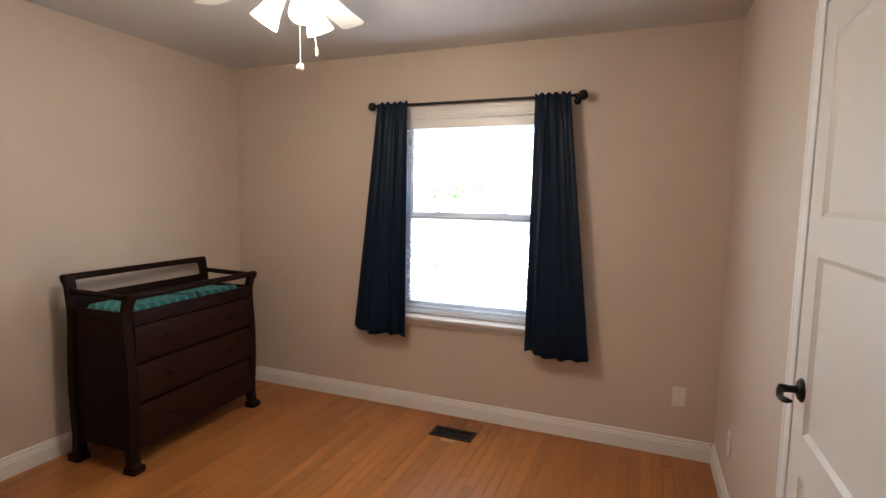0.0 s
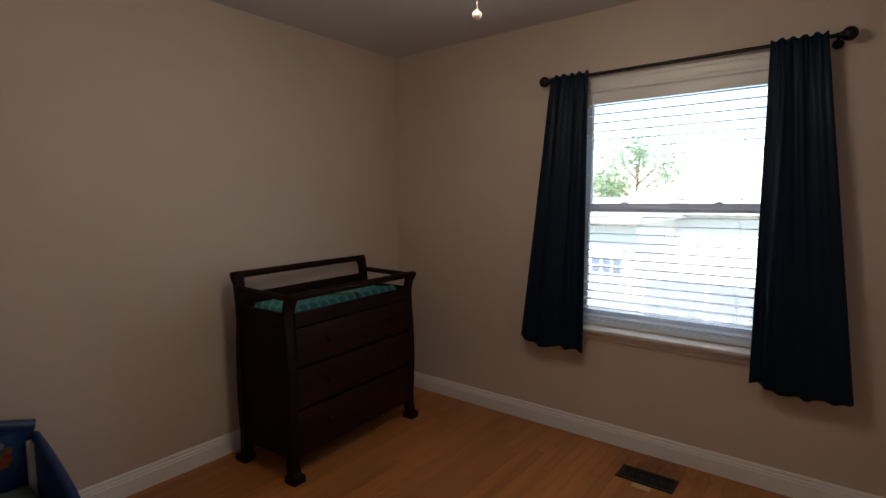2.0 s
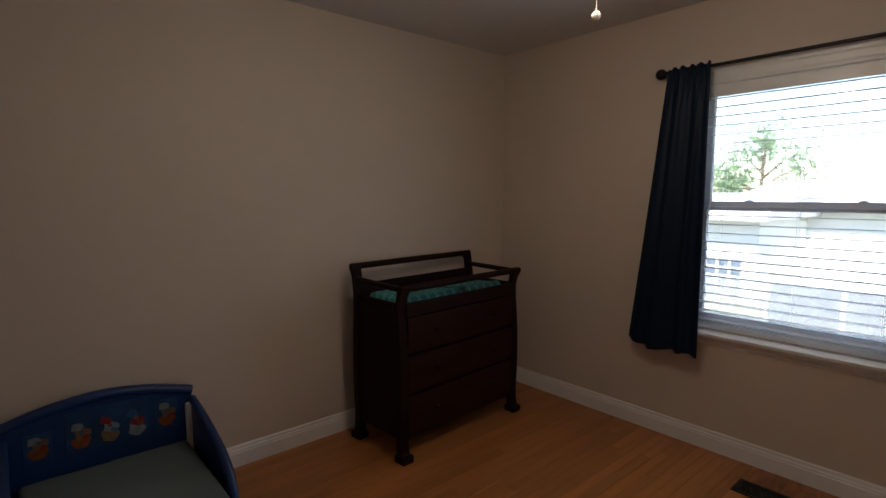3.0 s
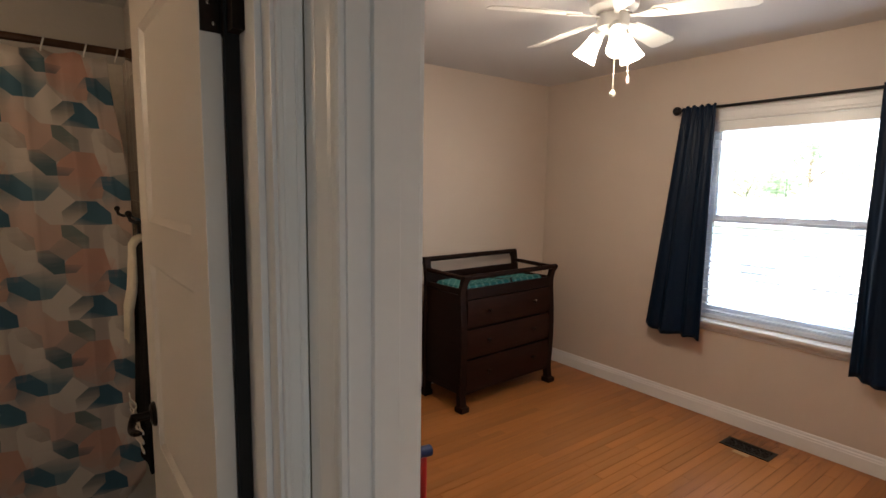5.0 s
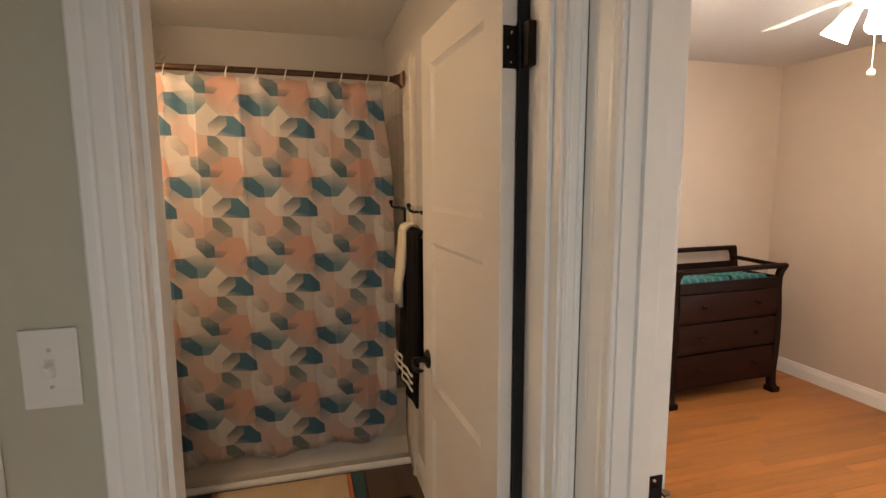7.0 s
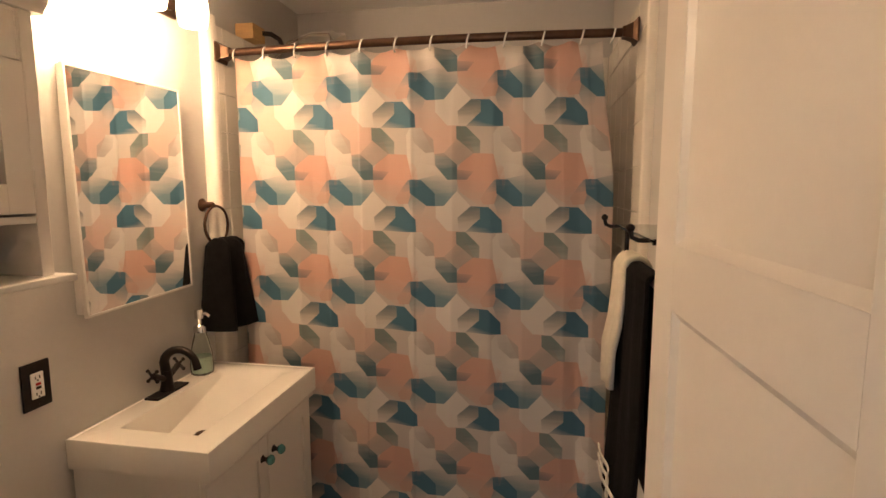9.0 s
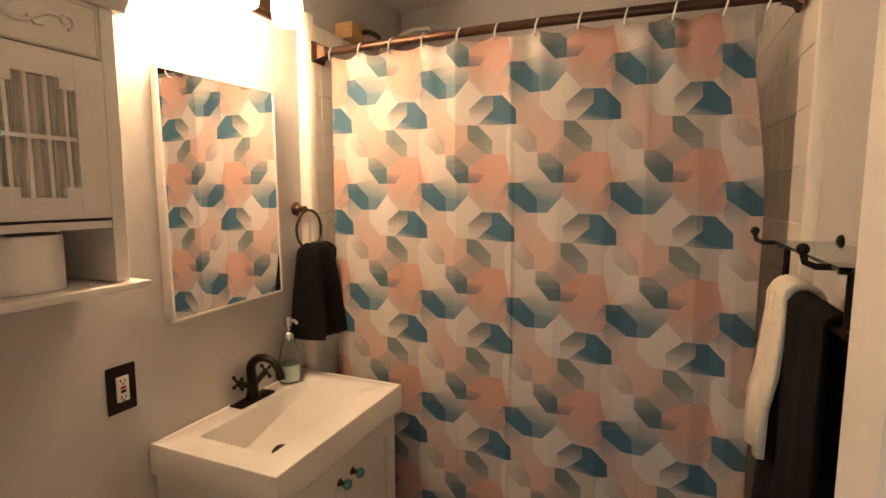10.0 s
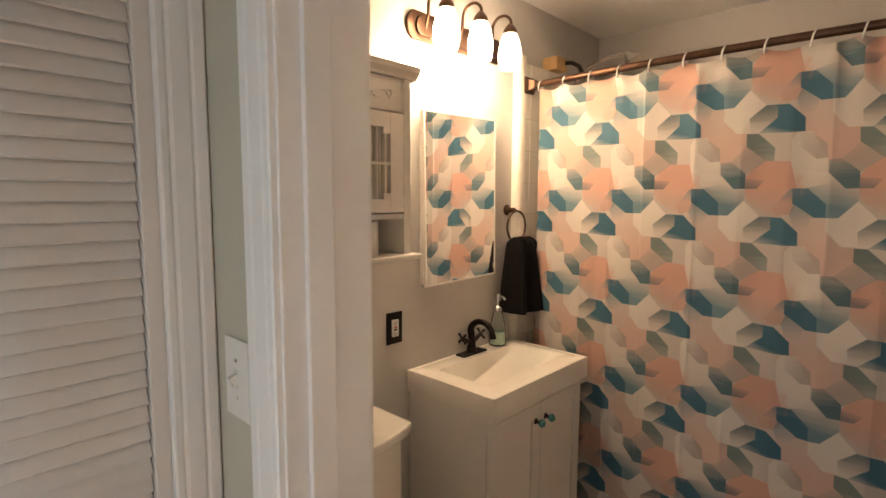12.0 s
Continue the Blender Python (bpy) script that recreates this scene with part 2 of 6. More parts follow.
M["red_dot"] = mat("red_button", (0.5, 0.02, 0.02), 0.4, vary=0.02, bump=0)
M["skin"] = mat("outer_wall", (0.5, 0.48, 0.45), 0.8, vary=0.1)
M["grass"] = mat("lawn", (0.12, 0.14, 0.08), 0.95, vary=0.35, scale=3, fine=60, bump=0.6)
M["concrete"] = mat("concrete", (0.42, 0.41, 0.39), 0.85, vary=0.1, scale=3, bump=0.3)
M["siding"] = mat("white_siding", (0.72, 0.72, 0.72), 0.6, vary=0.05, bump=0.05)
M["roof"] = mat("grey_roof", (0.38, 0.38, 0.40), 0.85, vary=0.2, scale=5, bump=0.3)
M["bark"] = mat("bark", (0.10, 0.075, 0.05), 0.9, vary=0.3, scale=12, bump=0.6)
M["leaf"] = mat("leaf", (0.20, 0.28, 0.17), 0.6, vary=0.5, scale=2, bump=0.1)
nt = M["leaf"].node_tree
lt_ = nt.nodes.new("ShaderNodeBsdfTranslucent")
lt_.inputs["Color"].default_value = (0.40, 0.50, 0.32, 1)
lm_ = nt.nodes.new("ShaderNodeMixShader")
lm_.inputs["Fac"].default_value = 0.5
nt.links.new(nt.nodes["Principled BSDF"].outputs[0], lm_.inputs[1])
nt.links.new(lt_.outputs[0], lm_.inputs[2])
nt.links.new(lm_.outputs[0], nt.nodes["Material Output"].inputs["Surface"])
M["galvanised"] = mat("galvanised", (0.62, 0.63, 0.64), 0.4, 0.4, vary=0.1, bump=0)
M["hedge"] = mat("slate_wall", (0.075, 0.10, 0.145), 0.85, vary=0.25, scale=2, bump=0.2)
M["pane_dark"] = mat("far_pane", (0.10, 0.13, 0.17), 0.1, vary=0.1, bump=0)
M["strap"] = mat("strap_web", (0.012, 0.02, 0.02), 0.8, vary=0.1, bump=0.2)


def ramp_node(nt, stops):
    r = nt.nodes.new("ShaderNodeValToRGB")
    e = r.color_ramp.elements
    while len(e) < len(stops):
        e.new(0.5)
    for k, (p, c) in enumerate(stops):
        e[k].position, e[k].color = p, (*c, 1)
    return r


def quatrefoil():
    """Teal cloth with a pale woven trellis of interlocking ogees."""
    m = mat("teal_trellis_cloth", (0.025, 0.21, 0.22), 0.85, vary=0.08, fine=300, bump=0.25)
    nt = m.node_tree
    b = nt.nodes["Principled BSDF"]
    base = b.inputs["Base Color"].links[0].from_socket
    co = nt.nodes.new("ShaderNodeTexCoord")
    sep = nt.nodes.new("ShaderNodeSeparateXYZ")
    nt.links.new(co.outputs["Object"], sep.inputs[0])

    def op(kind, a, c=None):
        n = nt.nodes.new("ShaderNodeMath")
        n.operation = kind
        for k, v in enumerate((a, c)):
            if v is None:
                continue
            if isinstance(v, (int, float)):
                n.inputs[k].default_value = v
            else:
                nt.links.new(v, n.inputs[k])
        return n.outputs[0]

    k = 2 * math.pi / 0.055
    sx = op("SINE", op("MULTIPLY", op("ADD", sep.outputs["X"], sep.outputs["Z"]), k))
    sy = op("SINE", op("MULTIPLY", sep.outputs["Y"], k * 0.8))
    d = op("ABSOLUTE", op("ADD", sx, sy))
    line = op("LESS_THAN", d, 0.42)
    mix = nt.nodes.new("ShaderNodeMixRGB")
    nt.links.new(line, mix.inputs["Fac"])
    nt.links.new(base, mix.inputs["Color1"])
    mix.inputs["Color2"].default_value = (0.13, 0.36, 0.35, 1)
    nt.links.new(mix.outputs["Color"], b.inputs["Base Color"])
    return m


M["trellis"] = quatrefoil()


def hexagon_print():
    """Shower curtain print: teal, coral, cream and taupe facets with soft fades, repeating every 0.322 x 0.386 m."""
    m = mat("facet_print_cloth", (0.635, 0.57, 0.53), 0.55, vary=0.05, scale=5, fine=420, bump=0.10, spec=0.25)
    nt = m.node_tree
    b = nt.nodes["Principled BSDF"]
    uv = nt.nodes.new("ShaderNodeUVMap")
    sep = nt.nodes.new("ShaderNodeSeparateXYZ")
    nt.links.new(uv.outputs["UV"], sep.inputs[0])

    def op(kind, a, c=None, d=None):
        n = nt.nodes.new("ShaderNodeMath")
        n.operation = kind
        for k, v in enumerate((a, c, d)):
            if v is None:
                continue
            if isinstance(v, (int, float)):
                n.inputs[k].default_value = v
            else:
                nt.links.new(v, n.inputs[k])
        return n.outputs[0]

    last = b.inputs["Base Color"].links[0].from_socket
    # tile coordinates 0..300 across and 0..410 down
    u0 = op("MULTIPLY", op("FRACT", op("DIVIDE", op("ADD", sep.outputs["X"], 0.99), 0.322)), 300)
    v0 = op("MULTIPLY", op("FRACT", op("DIVIDE", op("SUBTRACT", 1.975, sep.outputs["Y"]), 0.386)), 410)
    streak = socket(nt, "ShaderNodeTexNoise", Scale=1.0, Detail=3.0)
    smap = nt.nodes.new("ShaderNodeMapping")
    smap.inputs["Scale"].default_value = (9, 60, 1)
    nt.links.new(uv.outputs["UV"], smap.inputs["Vector"])
    nt.links.new(smap.outputs["Vector"], streak.inputs["Vector"])
    cache = {}

    def shifted(dx, dy):
        if (dx, dy) not in cache:
            cache[dx, dy] = (op("ADD", u0, -300 * dx), op("ADD", v0, -410 * dy))
        return cache[dx, dy]

    def paint(points, colour, fade, strength=1.0):
        """A facet of the print, its corners in tile units; fade: where its colour is full and where it is gone, or None."""
        nonlocal last
        xs, ys = [p[0] for p in points], [p[1] for p in points]
        turn_ = sum(x0 * y1 - x1 * y0 for (x0, y0), (x1, y1) in zip(points, points[1:] + points[:1]))
        side = 1 if turn_ > 0 else -1
        whole = None
        for dx in (-1, 0, 1):
            for dy in (-1, 0, 1):
                if max(xs) + 300 * dx <= 0 or min(xs) + 300 * dx >= 300 or max(ys) + 410 * dy <= 0 or min(ys) + 410 * dy >= 410:
                    continue
                u, v = shifted(dx, dy)
                worst = None
                for (x0, y0), (x1, y1) in zip(points, points[1:] + points[:1]):
                    nx, ny = side * (y1 - y0), side * (x0 - x1)
                    ln = math.hypot(nx, ny)
                    nx, ny = nx / ln, ny / ln
                    d = op("MULTIPLY_ADD", u, nx, op("MULTIPLY_ADD", v, ny, -(x0 * nx + y0 * ny)))
                    worst = d if worst is None else op("MAXIMUM", worst, d)
                mask = op("MULTIPLY_ADD", worst, -0.5, 0.5)
                mask.node.use_clamp = True
                if fade:
                    fx, fy = fade[0] - fade[2], fade[1] - fade[3]
                    l2 = fx * fx + fy * fy
                    along = op("MULTIPLY_ADD", u, 1.25 * fx / l2, op("MULTIPLY_ADD", v, 1.25 * fy / l2, -1.25 * (fade[2] * fx + fade[3] * fy) / l2))
                    along = op("ADD", along, op("MULTIPLY_ADD", streak.outputs["Fac"], 0.5, -0.25))
                    along.node.use_clamp = True
                    mask = op("MULTIPLY", mask, along)
                whole = mask if whole is None else op("MAXIMUM", whole, mask)
        mix = nt.nodes.new("ShaderNodeMixRGB")
        nt.links.new(op("MULTIPLY", whole, strength), mix.inputs["Fac"])
        nt.links.new(last, mix.inputs["Color1"])
        mix.inputs["Color2"].default_value = (*colour, 1)
        last = mix.outputs["Color"]

    teal, slate, green, mist = (0.078, 0.180, 0.255), (0.115, 0.19, 0.22), (0.175, 0.245, 0.235), (0.19, 0.295, 0.35)
    coral, coral2, coral3 = (0.67, 0.415, 0.335), (0.70, 0.515, 0.445), (0.59, 0.40, 0.335)
    taupe, cream, brown = (0.45, 0.395, 0.365), (0.77, 0.72, 0.67), (0.28, 0.25, 0.245)
    paint([(166, 48), (169, -1), (243, 1), (286, 36), (277, 113), (214, 107)], taupe, (238, 31, 178, 102), 0.55)
    paint([(2, 56), (91, 65), (191, 228), (227, 311), (184, 341), (90, 317), (2, 184)], coral2, (125, 279, 48, 48), 1.0)
    paint([(166, 373), (184, 340), (222, 310), (289, 315), (328, 372), (330, 428), (313, 493), (252, 522), (176, 461), (168, 428)], coral, (248, 371, 209, 539), 1.0)
    paint([(122, 309), (165, 259), (225, 310), (166, 361)], taupe, (171, 318, 125, 264), 0.8)
    paint([(164, 208), (197, 209), (246, 264), (245, 312), (222, 310), (165, 256)], green, (175, 217, 267, 414), 0.9)
    paint([(35, 347), (88, 358), (126, 408), (118, 417), (11, 413)], cream, (59, 359, 73, 425), 0.6)
    paint([(-10, 238), (4, 213), (42, 211), (87, 309), (88, 358), (61, 414), (11, 413), (-7, 325)], cream, (11, 322, 49, 425), 0.9)
    paint([(9, 224), (7, 212), (37, 211), (84, 257), (87, 306), (57, 309), (12, 263)], taupe, (90, 277, -1, 227), 0.8)
    paint([(214, 107), (277, 110), (321, 161), (323, 210), (286, 212), (197, 207)], teal, (273, 184, 251, 242), 1.0)
    paint([(214, 107), (245, 114), (246, 155), (197, 207), (173, 207), (169, 152)], cream, None, 0.9)
    paint([(92, 108), (166, 48), (214, 107), (225, 176), (197, 207), (133, 205), (92, 153)], cream, None, 0.9)
    paint([(214, 107), (245, 114), (246, 155), (197, 207), (173, 207), (169, 152)], taupe, (228, 127, 210, 219), 0.9)
    paint([(214, 107), (245, 114), (246, 155), (197, 207), (173, 207), (169, 152)], slate, (219, 102, 224, 171), 0.8)
    paint([(34, 1), (125, -22), (170, 3), (166, 48), (121, 106), (90, 107), (28, 53)], mist, (104, 89, 134, -12), 1.0)
    paint([(90, 313), (122, 310), (167, 356), (169, 413), (134, 414), (91, 357)], slate, (141, 406, 98, 263), 1.0)
    paint([(166, 375), (224, 381), (200, 413), (167, 414)], brown, (177, 416, 195, 362), 0.95)
    paint([(248, 76), (275, 33), (295, 5), (319, 2), (322, 55), (295, 98), (258, 100)], coral3, (282, 90, 286, -3), 0.9)
    paint([(257, 62), (275, 33), (295, 5), (319, 2), (322, 39)], mist, (310, 0, 293, 62), 0.75)
    paint([(-5, 98), (6, 55), (56, 105), (43, 150), (9, 144)], mist, (4, 68, 34, 147), 0.6)
    paint([(0, 2), (40, 3), (89, 57), (90, 107), (60, 107), (2, 56)], teal, (55, 78, -16, -126), 1.0)
    nt.links.new(last, b.inputs["Base Color"])
    # thin cloth lets some light through
    tr = nt.nodes.new("ShaderNodeBsdfTranslucent")
    nt.links.new(last, tr.inputs["Color"])
    mx = nt.nodes.new("ShaderNodeMixShader")
    mx.inputs["Fac"].default_value = 0.32
    nt.links.new(b.outputs[0], mx.inputs[1])
    nt.links.new(tr.outputs[0], mx.inputs[2])
    nt.links.new(mx.outputs[0], nt.nodes["Material Output"].inputs["Surface"])
    return m


M["print"] = hexagon_print()

# ---- building helpers ----


def part(name, bm, material, parent=None, label="", smooth=False):
    """Links a bmesh as one mesh object, under a thing or a part; coordinates are the world's."""
    me = bpy.data.meshes.new(name)
    bmesh.ops.recalc_face_normals(bm, faces=bm.faces)
    bm.to_mesh(me)
    bm.free()
    for mt in (material if isinstance(material, (list, tuple)) else [material]):
        me.materials.append(mt)
    if smooth:
        me.polygons.foreach_set("use_smooth", [True] * len(me.polygons))
        me.set_sharp_from_angle(angle=radians(38))
    ob = new(name, me)
    if parent is not None:
        ob.parent = parent
        if parent.type == "EMPTY":
            ob.matrix_parent_inverse = parent.matrix_basis.inverted()
    if label:
        tagged(ob, label)
    return ob


def thing(name, place, label, category, group="", kind=""):
    ob = new(name)
    ob.empty_display_size = 0.1
    ob.matrix_basis = Matrix.Translation(place)
    return tagged(ob, label, category, group, kind)


def box(x0, x1, y0, y1, z0, z1, bev=0.0, bm=None, seg=2, turn=None):
    """A box, its edges rounded by bev; turn: a matrix laid on it."""
    own = bmesh.new()
    x0, x1, y0, y1, z0, z1 = min(x0, x1), max(x0, x1), min(y0, y1), max(y0, y1), min(z0, z1), max(z0, z1)
    bmesh.ops.create_cube(own, size=1, matrix=Matrix.Translation(((x0 + x1) / 2, (y0 + y1) / 2, (z0 + z1) / 2)) @ Matrix.Diagonal((x1 - x0, y1 - y0, z1 - z0, 1)))
    if bev:
        bmesh.ops.bevel(own, geom=list(own.edges), offset=bev, segments=seg, affect="EDGES", profile=0.6)
    if turn is not None:
        bmesh.ops.transform(own, matrix=turn, verts=own.verts)
    if bm is None:
        return own
    return merge(bm, own)


def merge(bm, other):
    me = bpy.data.meshes.new("tmp")
    other.to_mesh(me)
    other.free()
    bm.from_mesh(me)
    bpy.data.meshes.remove(me)
    return bm


def lathe(profile, seg=24, m=None, bm=None, cap=True):
    """A turned shape from (radius, height) pairs about z."""
    own = bmesh.new()
    rings = []
    for r, z in profile:
        rings.append([own.verts.new((max(r, 1e-5) * math.cos(2 * math.pi * k / seg), max(r, 1e-5) * math.sin(2 * math.pi * k / seg), z)) for k in range(seg)])
    for a, b in zip(rings, rings[1:]):
        for k in range(seg):
            own.faces.new((a[k], a[(k + 1) % seg], b[(k + 1) % seg], b[k]))
    if cap:
        own.faces.new(rings[0][::-1])
        own.faces.new(rings[-1])
    if m is not None:
        bmesh.ops.transform(own, matrix=m, verts=own.verts)
    return own if bm is None else merge(bm, own)


def tube(points, radius, seg=10, bm=None, squash=1.0):
    """A round bar along points; radius: one number, or one for each point."""
    own = bmesh.new()
    pts = [Vector(p) for p in points]
    rad = radius if isinstance(radius, (list, tuple)) else [radius] * len(pts)
    closed = (pts[0] - pts[-1]).length < 1e-6
    up = Vector((0, 0, 1))
    rings = []
    for k, p in enumerate(pts):
        d = (pts[min(k + 1, len(pts) - 1)] - pts[max(k - 1, 0)]) if not (closed and k in (0, len(pts) - 1)) else pts[1] - pts[-2]
        d.normalize()
        if abs(d.dot(up)) > 0.95:
            up = Vector((1, 0, 0)) if abs(d.x) < 0.9 else Vector((0, 1, 0))
        s = d.cross(up).normalized()
        up = s.cross(d).normalized()
        rings.append([own.verts.new(p + rad[k] * (math.cos(2 * math.pi * j / seg) * s + squash * math.sin(2 * math.pi * j / seg) * up)) for j in range(seg)])
    for a, b in zip(rings, rings[1:]):
        for j in range(seg):
            own.faces.new((a[j], a[(j + 1) % seg], b[(j + 1) % seg], b[j]))
    if not closed:
        own.faces.new(rings[0][::-1])
        own.faces.new(rings[-1])
    return own if bm is None else merge(bm, own)


AX = {"x": lambda a, p, q: (a, p, q), "y": lambda a, p, q: (p, a, q), "z": lambda a, p, q: (p, q, a)}


def prism(outline, axis, a0, a1, bev=0.0, bm=None):
    """A flat outline (the two other axes in order) drawn out along an axis from a0 to a1."""
    own = bmesh.new()
    lo = [own.verts.new(AX[axis](a0, p, q)) for p, q in outline]
    hi = [own.verts.new(AX[axis](a1, p, q)) for p, q in outline]
    n = len(outline)
    own.faces.new(lo[::-1])
    own.faces.new(hi)
    for k in range(n):
        own.faces.new((lo[k], lo[(k + 1) % n], hi[(k + 1) % n], hi[k]))
    if bev:
        bmesh.ops.recalc_face_normals(own, faces=own.faces)
        bmesh.ops.bevel(own, geom=list(own.edges), offset=bev, segments=2, affect="EDGES", profile=0.6)
    return own if bm is None else merge(bm, own)


def arc(cx, cy, r, a0, a1, n):
    return [(cx + r * math.cos(radians(a0 + (a1 - a0) * k / n)), cy + r * math.sin(radians(a0 + (a1 - a0) * k / n))) for k in range(n + 1)]

# ---- structure ----
BW, BE, BS, BN, BC = -2.715, 0.765, -0.053, 3.075, 2.48      # bedroom faces and ceiling
HN, HS, HW, HE = -0.165, -1.20, -0.24, 1.25                  # hall faces
TW, TE, TS, TC = -2.80, -0.385, -1.81, 2.49                   # bathroom faces and ceiling
DX0, DX1, DH = -0.117, 0.638, 2.04                           # bedroom doorway
DY0, DY1 = -0.962, -0.227                                    # bathroom doorway
WX0, WX1, WZ0, WZ1 = -1.29, -0.25, 0.692, 2.03                # window opening
CY0, CY1 = 0.90, 1.575                                       # bedroom closet door
LX0, LX1 = -0.165, 0.56                                      # louvred closet door


def structure(name, bm, material, smooth=False):
    return tagged(part(name, bm, material, smooth=smooth), kind="structure")


def paint_sides(ob, axis, split):
    """Gives each face the second paint where it lies past the split along an axis."""
    for p in ob.data.polygons:
        if p.center[axis] > split:
            p.material_index = 1
    return ob


def door_outline(p0, p1, q1, d0, d1, dh):
    return [(p0, 0), (d0, 0), (d0, dh), (d1, dh), (d1, 0), (p1, 0), (p1, q1), (p0, q1)]


bm = box(-2.86, WX0, BN, 3.22, 0, BC)
for b in ((WX1, 0.91, BN, 3.22, 0, BC), (WX0, WX1, BN, 3.22, 0, WZ0), (WX0, WX1, BN, 3.22, WZ1, BC)):
    box(*b, bm=bm)
structure("wall_north", bm, M["bed_wall"])
structure("wall_west", box(-2.86, BW, HN, BN, 0, BC), M["bed_wall"])
structure("wall_east", prism(door_outline(BS, BN, BC, CY0, CY1, DH), "x", BE, 0.91), M["bed_wall"])
paint_sides(structure("wall_south", prism(door_outline(-2.95, 1.82, BC, DX0 - 0.018, DX1 + 0.018, DH + 0.018), "y", HN, BS), [M["grey_wall"], M["bed_wall"]]), 1, -0.06)
paint_sides(structure("wall_bath_east", prism(door_outline(-1.93, HN, BC, DY0 - 0.018, DY1 + 0.018, DH + 0.018), "x", TE, HW), [M["grey_wall"], M["hall_wall"]]), 0, HW - 0.02)
structure("wall_bath_south", box(-2.95, TE, -1.93, TS, 0, TC), M["grey_wall"])
structure("wall_bath_west", box(-2.95, TW, TS, HN, 0, TC), M["grey_wall"])
structure("wall_hall_south", prism(door_outline(HW, 1.82, BC, LX0 - 0.012, LX1 + 0.012, DH + 0.012), "y", -1.32, HS), M["hall_wall"])
# unseen: assumed end wall and opening for the hall fill lamp
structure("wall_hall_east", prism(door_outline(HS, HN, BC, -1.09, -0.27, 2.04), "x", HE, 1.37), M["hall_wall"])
structure("wall_far_east", box(1.82, 1.94, -1.93, HN + 0.07, 0, BC), M["hall_wall"])
structure("wall_closet", box(HW, 1.0, -1.93, -1.81, 0, BC), M["hall_wall"])
structure("wall_closet_side", box(1.0, 1.12, -1.81, -1.32, 0, BC), M["hall_wall"])
structure("wall_closet_east", box(1.42, 1.54, BS, BN, 0, BC), M["bed_wall"])
structure("ceiling", box(-2.86, 1.54, BS - 0.06, 3.22, BC, BC + 0.12), M["ceiling"])
structure("ceiling_bath", box(-2.95, HW - 0.06, -1.93, HN + 0.04, TC, TC + 0.11), M["bath_ceiling"])
structure("ceiling_hall", box(HW - 0.06, 1.82, -1.93, HN + 0.07, BC + 0.004, BC + 0.12), M["ceiling"])
structure("floor", box(-2.86, 1.54, BS - 0.06, 3.22, -0.12, -0.012), M["joint"])
structure("floor_bath", box(-2.95, -0.30, -1.93, BS - 0.06, -0.12, -0.010), M["joint"])
structure("floor_hall", box(-0.30, 1.82, -1.93, BS - 0.06, -0.12, 0.0), M["oak"])
structure("threshold", box(-0.375, -0.285, DY0, DY1, 0.0, 0.012, 0.004), M["oak"])


def base_profile(h=0.115, d=0.016):
    """Baseboard section: distance from the wall, height."""
    return [(0, 0), (d, 0), (d, h * 0.66), (d * 0.82, h * 0.70), (d * 0.82, h * 0.78), (d * 0.55, h * 0.84), (d * 0.55, h * 0.93), (d * 0.3, h), (0, h)]


def baseboard(name, wall, face, way, a0, a1, h=0.115):
    """wall: the axis of the wall's plane; way: +1 or -1, into the room."""
    if wall == "y":
        bm = prism([(face + way * d, z) for d, z in base_profile(h)], "x", a0, a1)
    else:
        bm = prism([(face + way * d, z) for d, z in base_profile(h)], "y", a0, a1)
    structure(name, bm, M["trim"])


baseboard("baseboard_north", "y", BN, -1, BW + 0.017, BE - 0.017)
baseboard("baseboard_west", "x", BW, 1, BS + 0.002, BN - 0.001)
baseboard("baseboard_east", "x", BE, -1, CY1 + 0.075, BN - 0.001)
baseboard("baseboard_south", "y", BS, 1, BW + 0.017, DX0 - 0.08)
baseboard("baseboard_bath_north", "y", HN, -1, -1.93, TE - 0.001, 0.13)
baseboard("baseboard_bath_south", "y", TS, 1, -1.24, TE - 0.02, 0.13)
baseboard("baseboard_hall_west", "x", HW, 1, HS + 0.02, DY0 - 0.085)


def casing_profile(w, d):
    """Fluted casing section: across from the opening's edge, out from the wall."""
    return [(0, 0), (0, d * 0.64), (w * 0.05, d * 0.76), (w * 0.16, d * 0.76), (w * 0.22, d * 0.70), (w * 0.30, d * 0.80), (w * 0.62, d * 0.88), (w * 0.69, d * 0.81), (w * 0.76, d * 0.92),
            (w * 0.84, d * 0.96), (w * 0.95, d), (w, d * 0.86), (w, 0)]


def casing_leg(axis, edge, way, face, out, z0, z1, w=0.075, d=0.018, bm=None):
    """An upright casing. axis: along which the wall runs; way: from the opening outward; out: from the wall into the room."""
    if axis == "x":
        o = [(edge + way * a, face + out * b) for a, b in casing_profile(w, d)]
    else:
        o = [(face + out * b, edge + way * a) for a, b in casing_profile(w, d)]
    return prism(o, "z", z0, z1, bm=bm)


def casing_head(axis, e0, e1, face, out, z0, w=0.075, d=0.018, bm=None):
    if axis == "x":
        return prism([(face + out * b, z0 + a) for a, b in casing_profile(w, d)], "x", e0, e1, bm=bm)
    return prism([(face + out * b, z0 + a) for a, b in casing_profile(w, d)], "y", e0, e1, bm=bm)


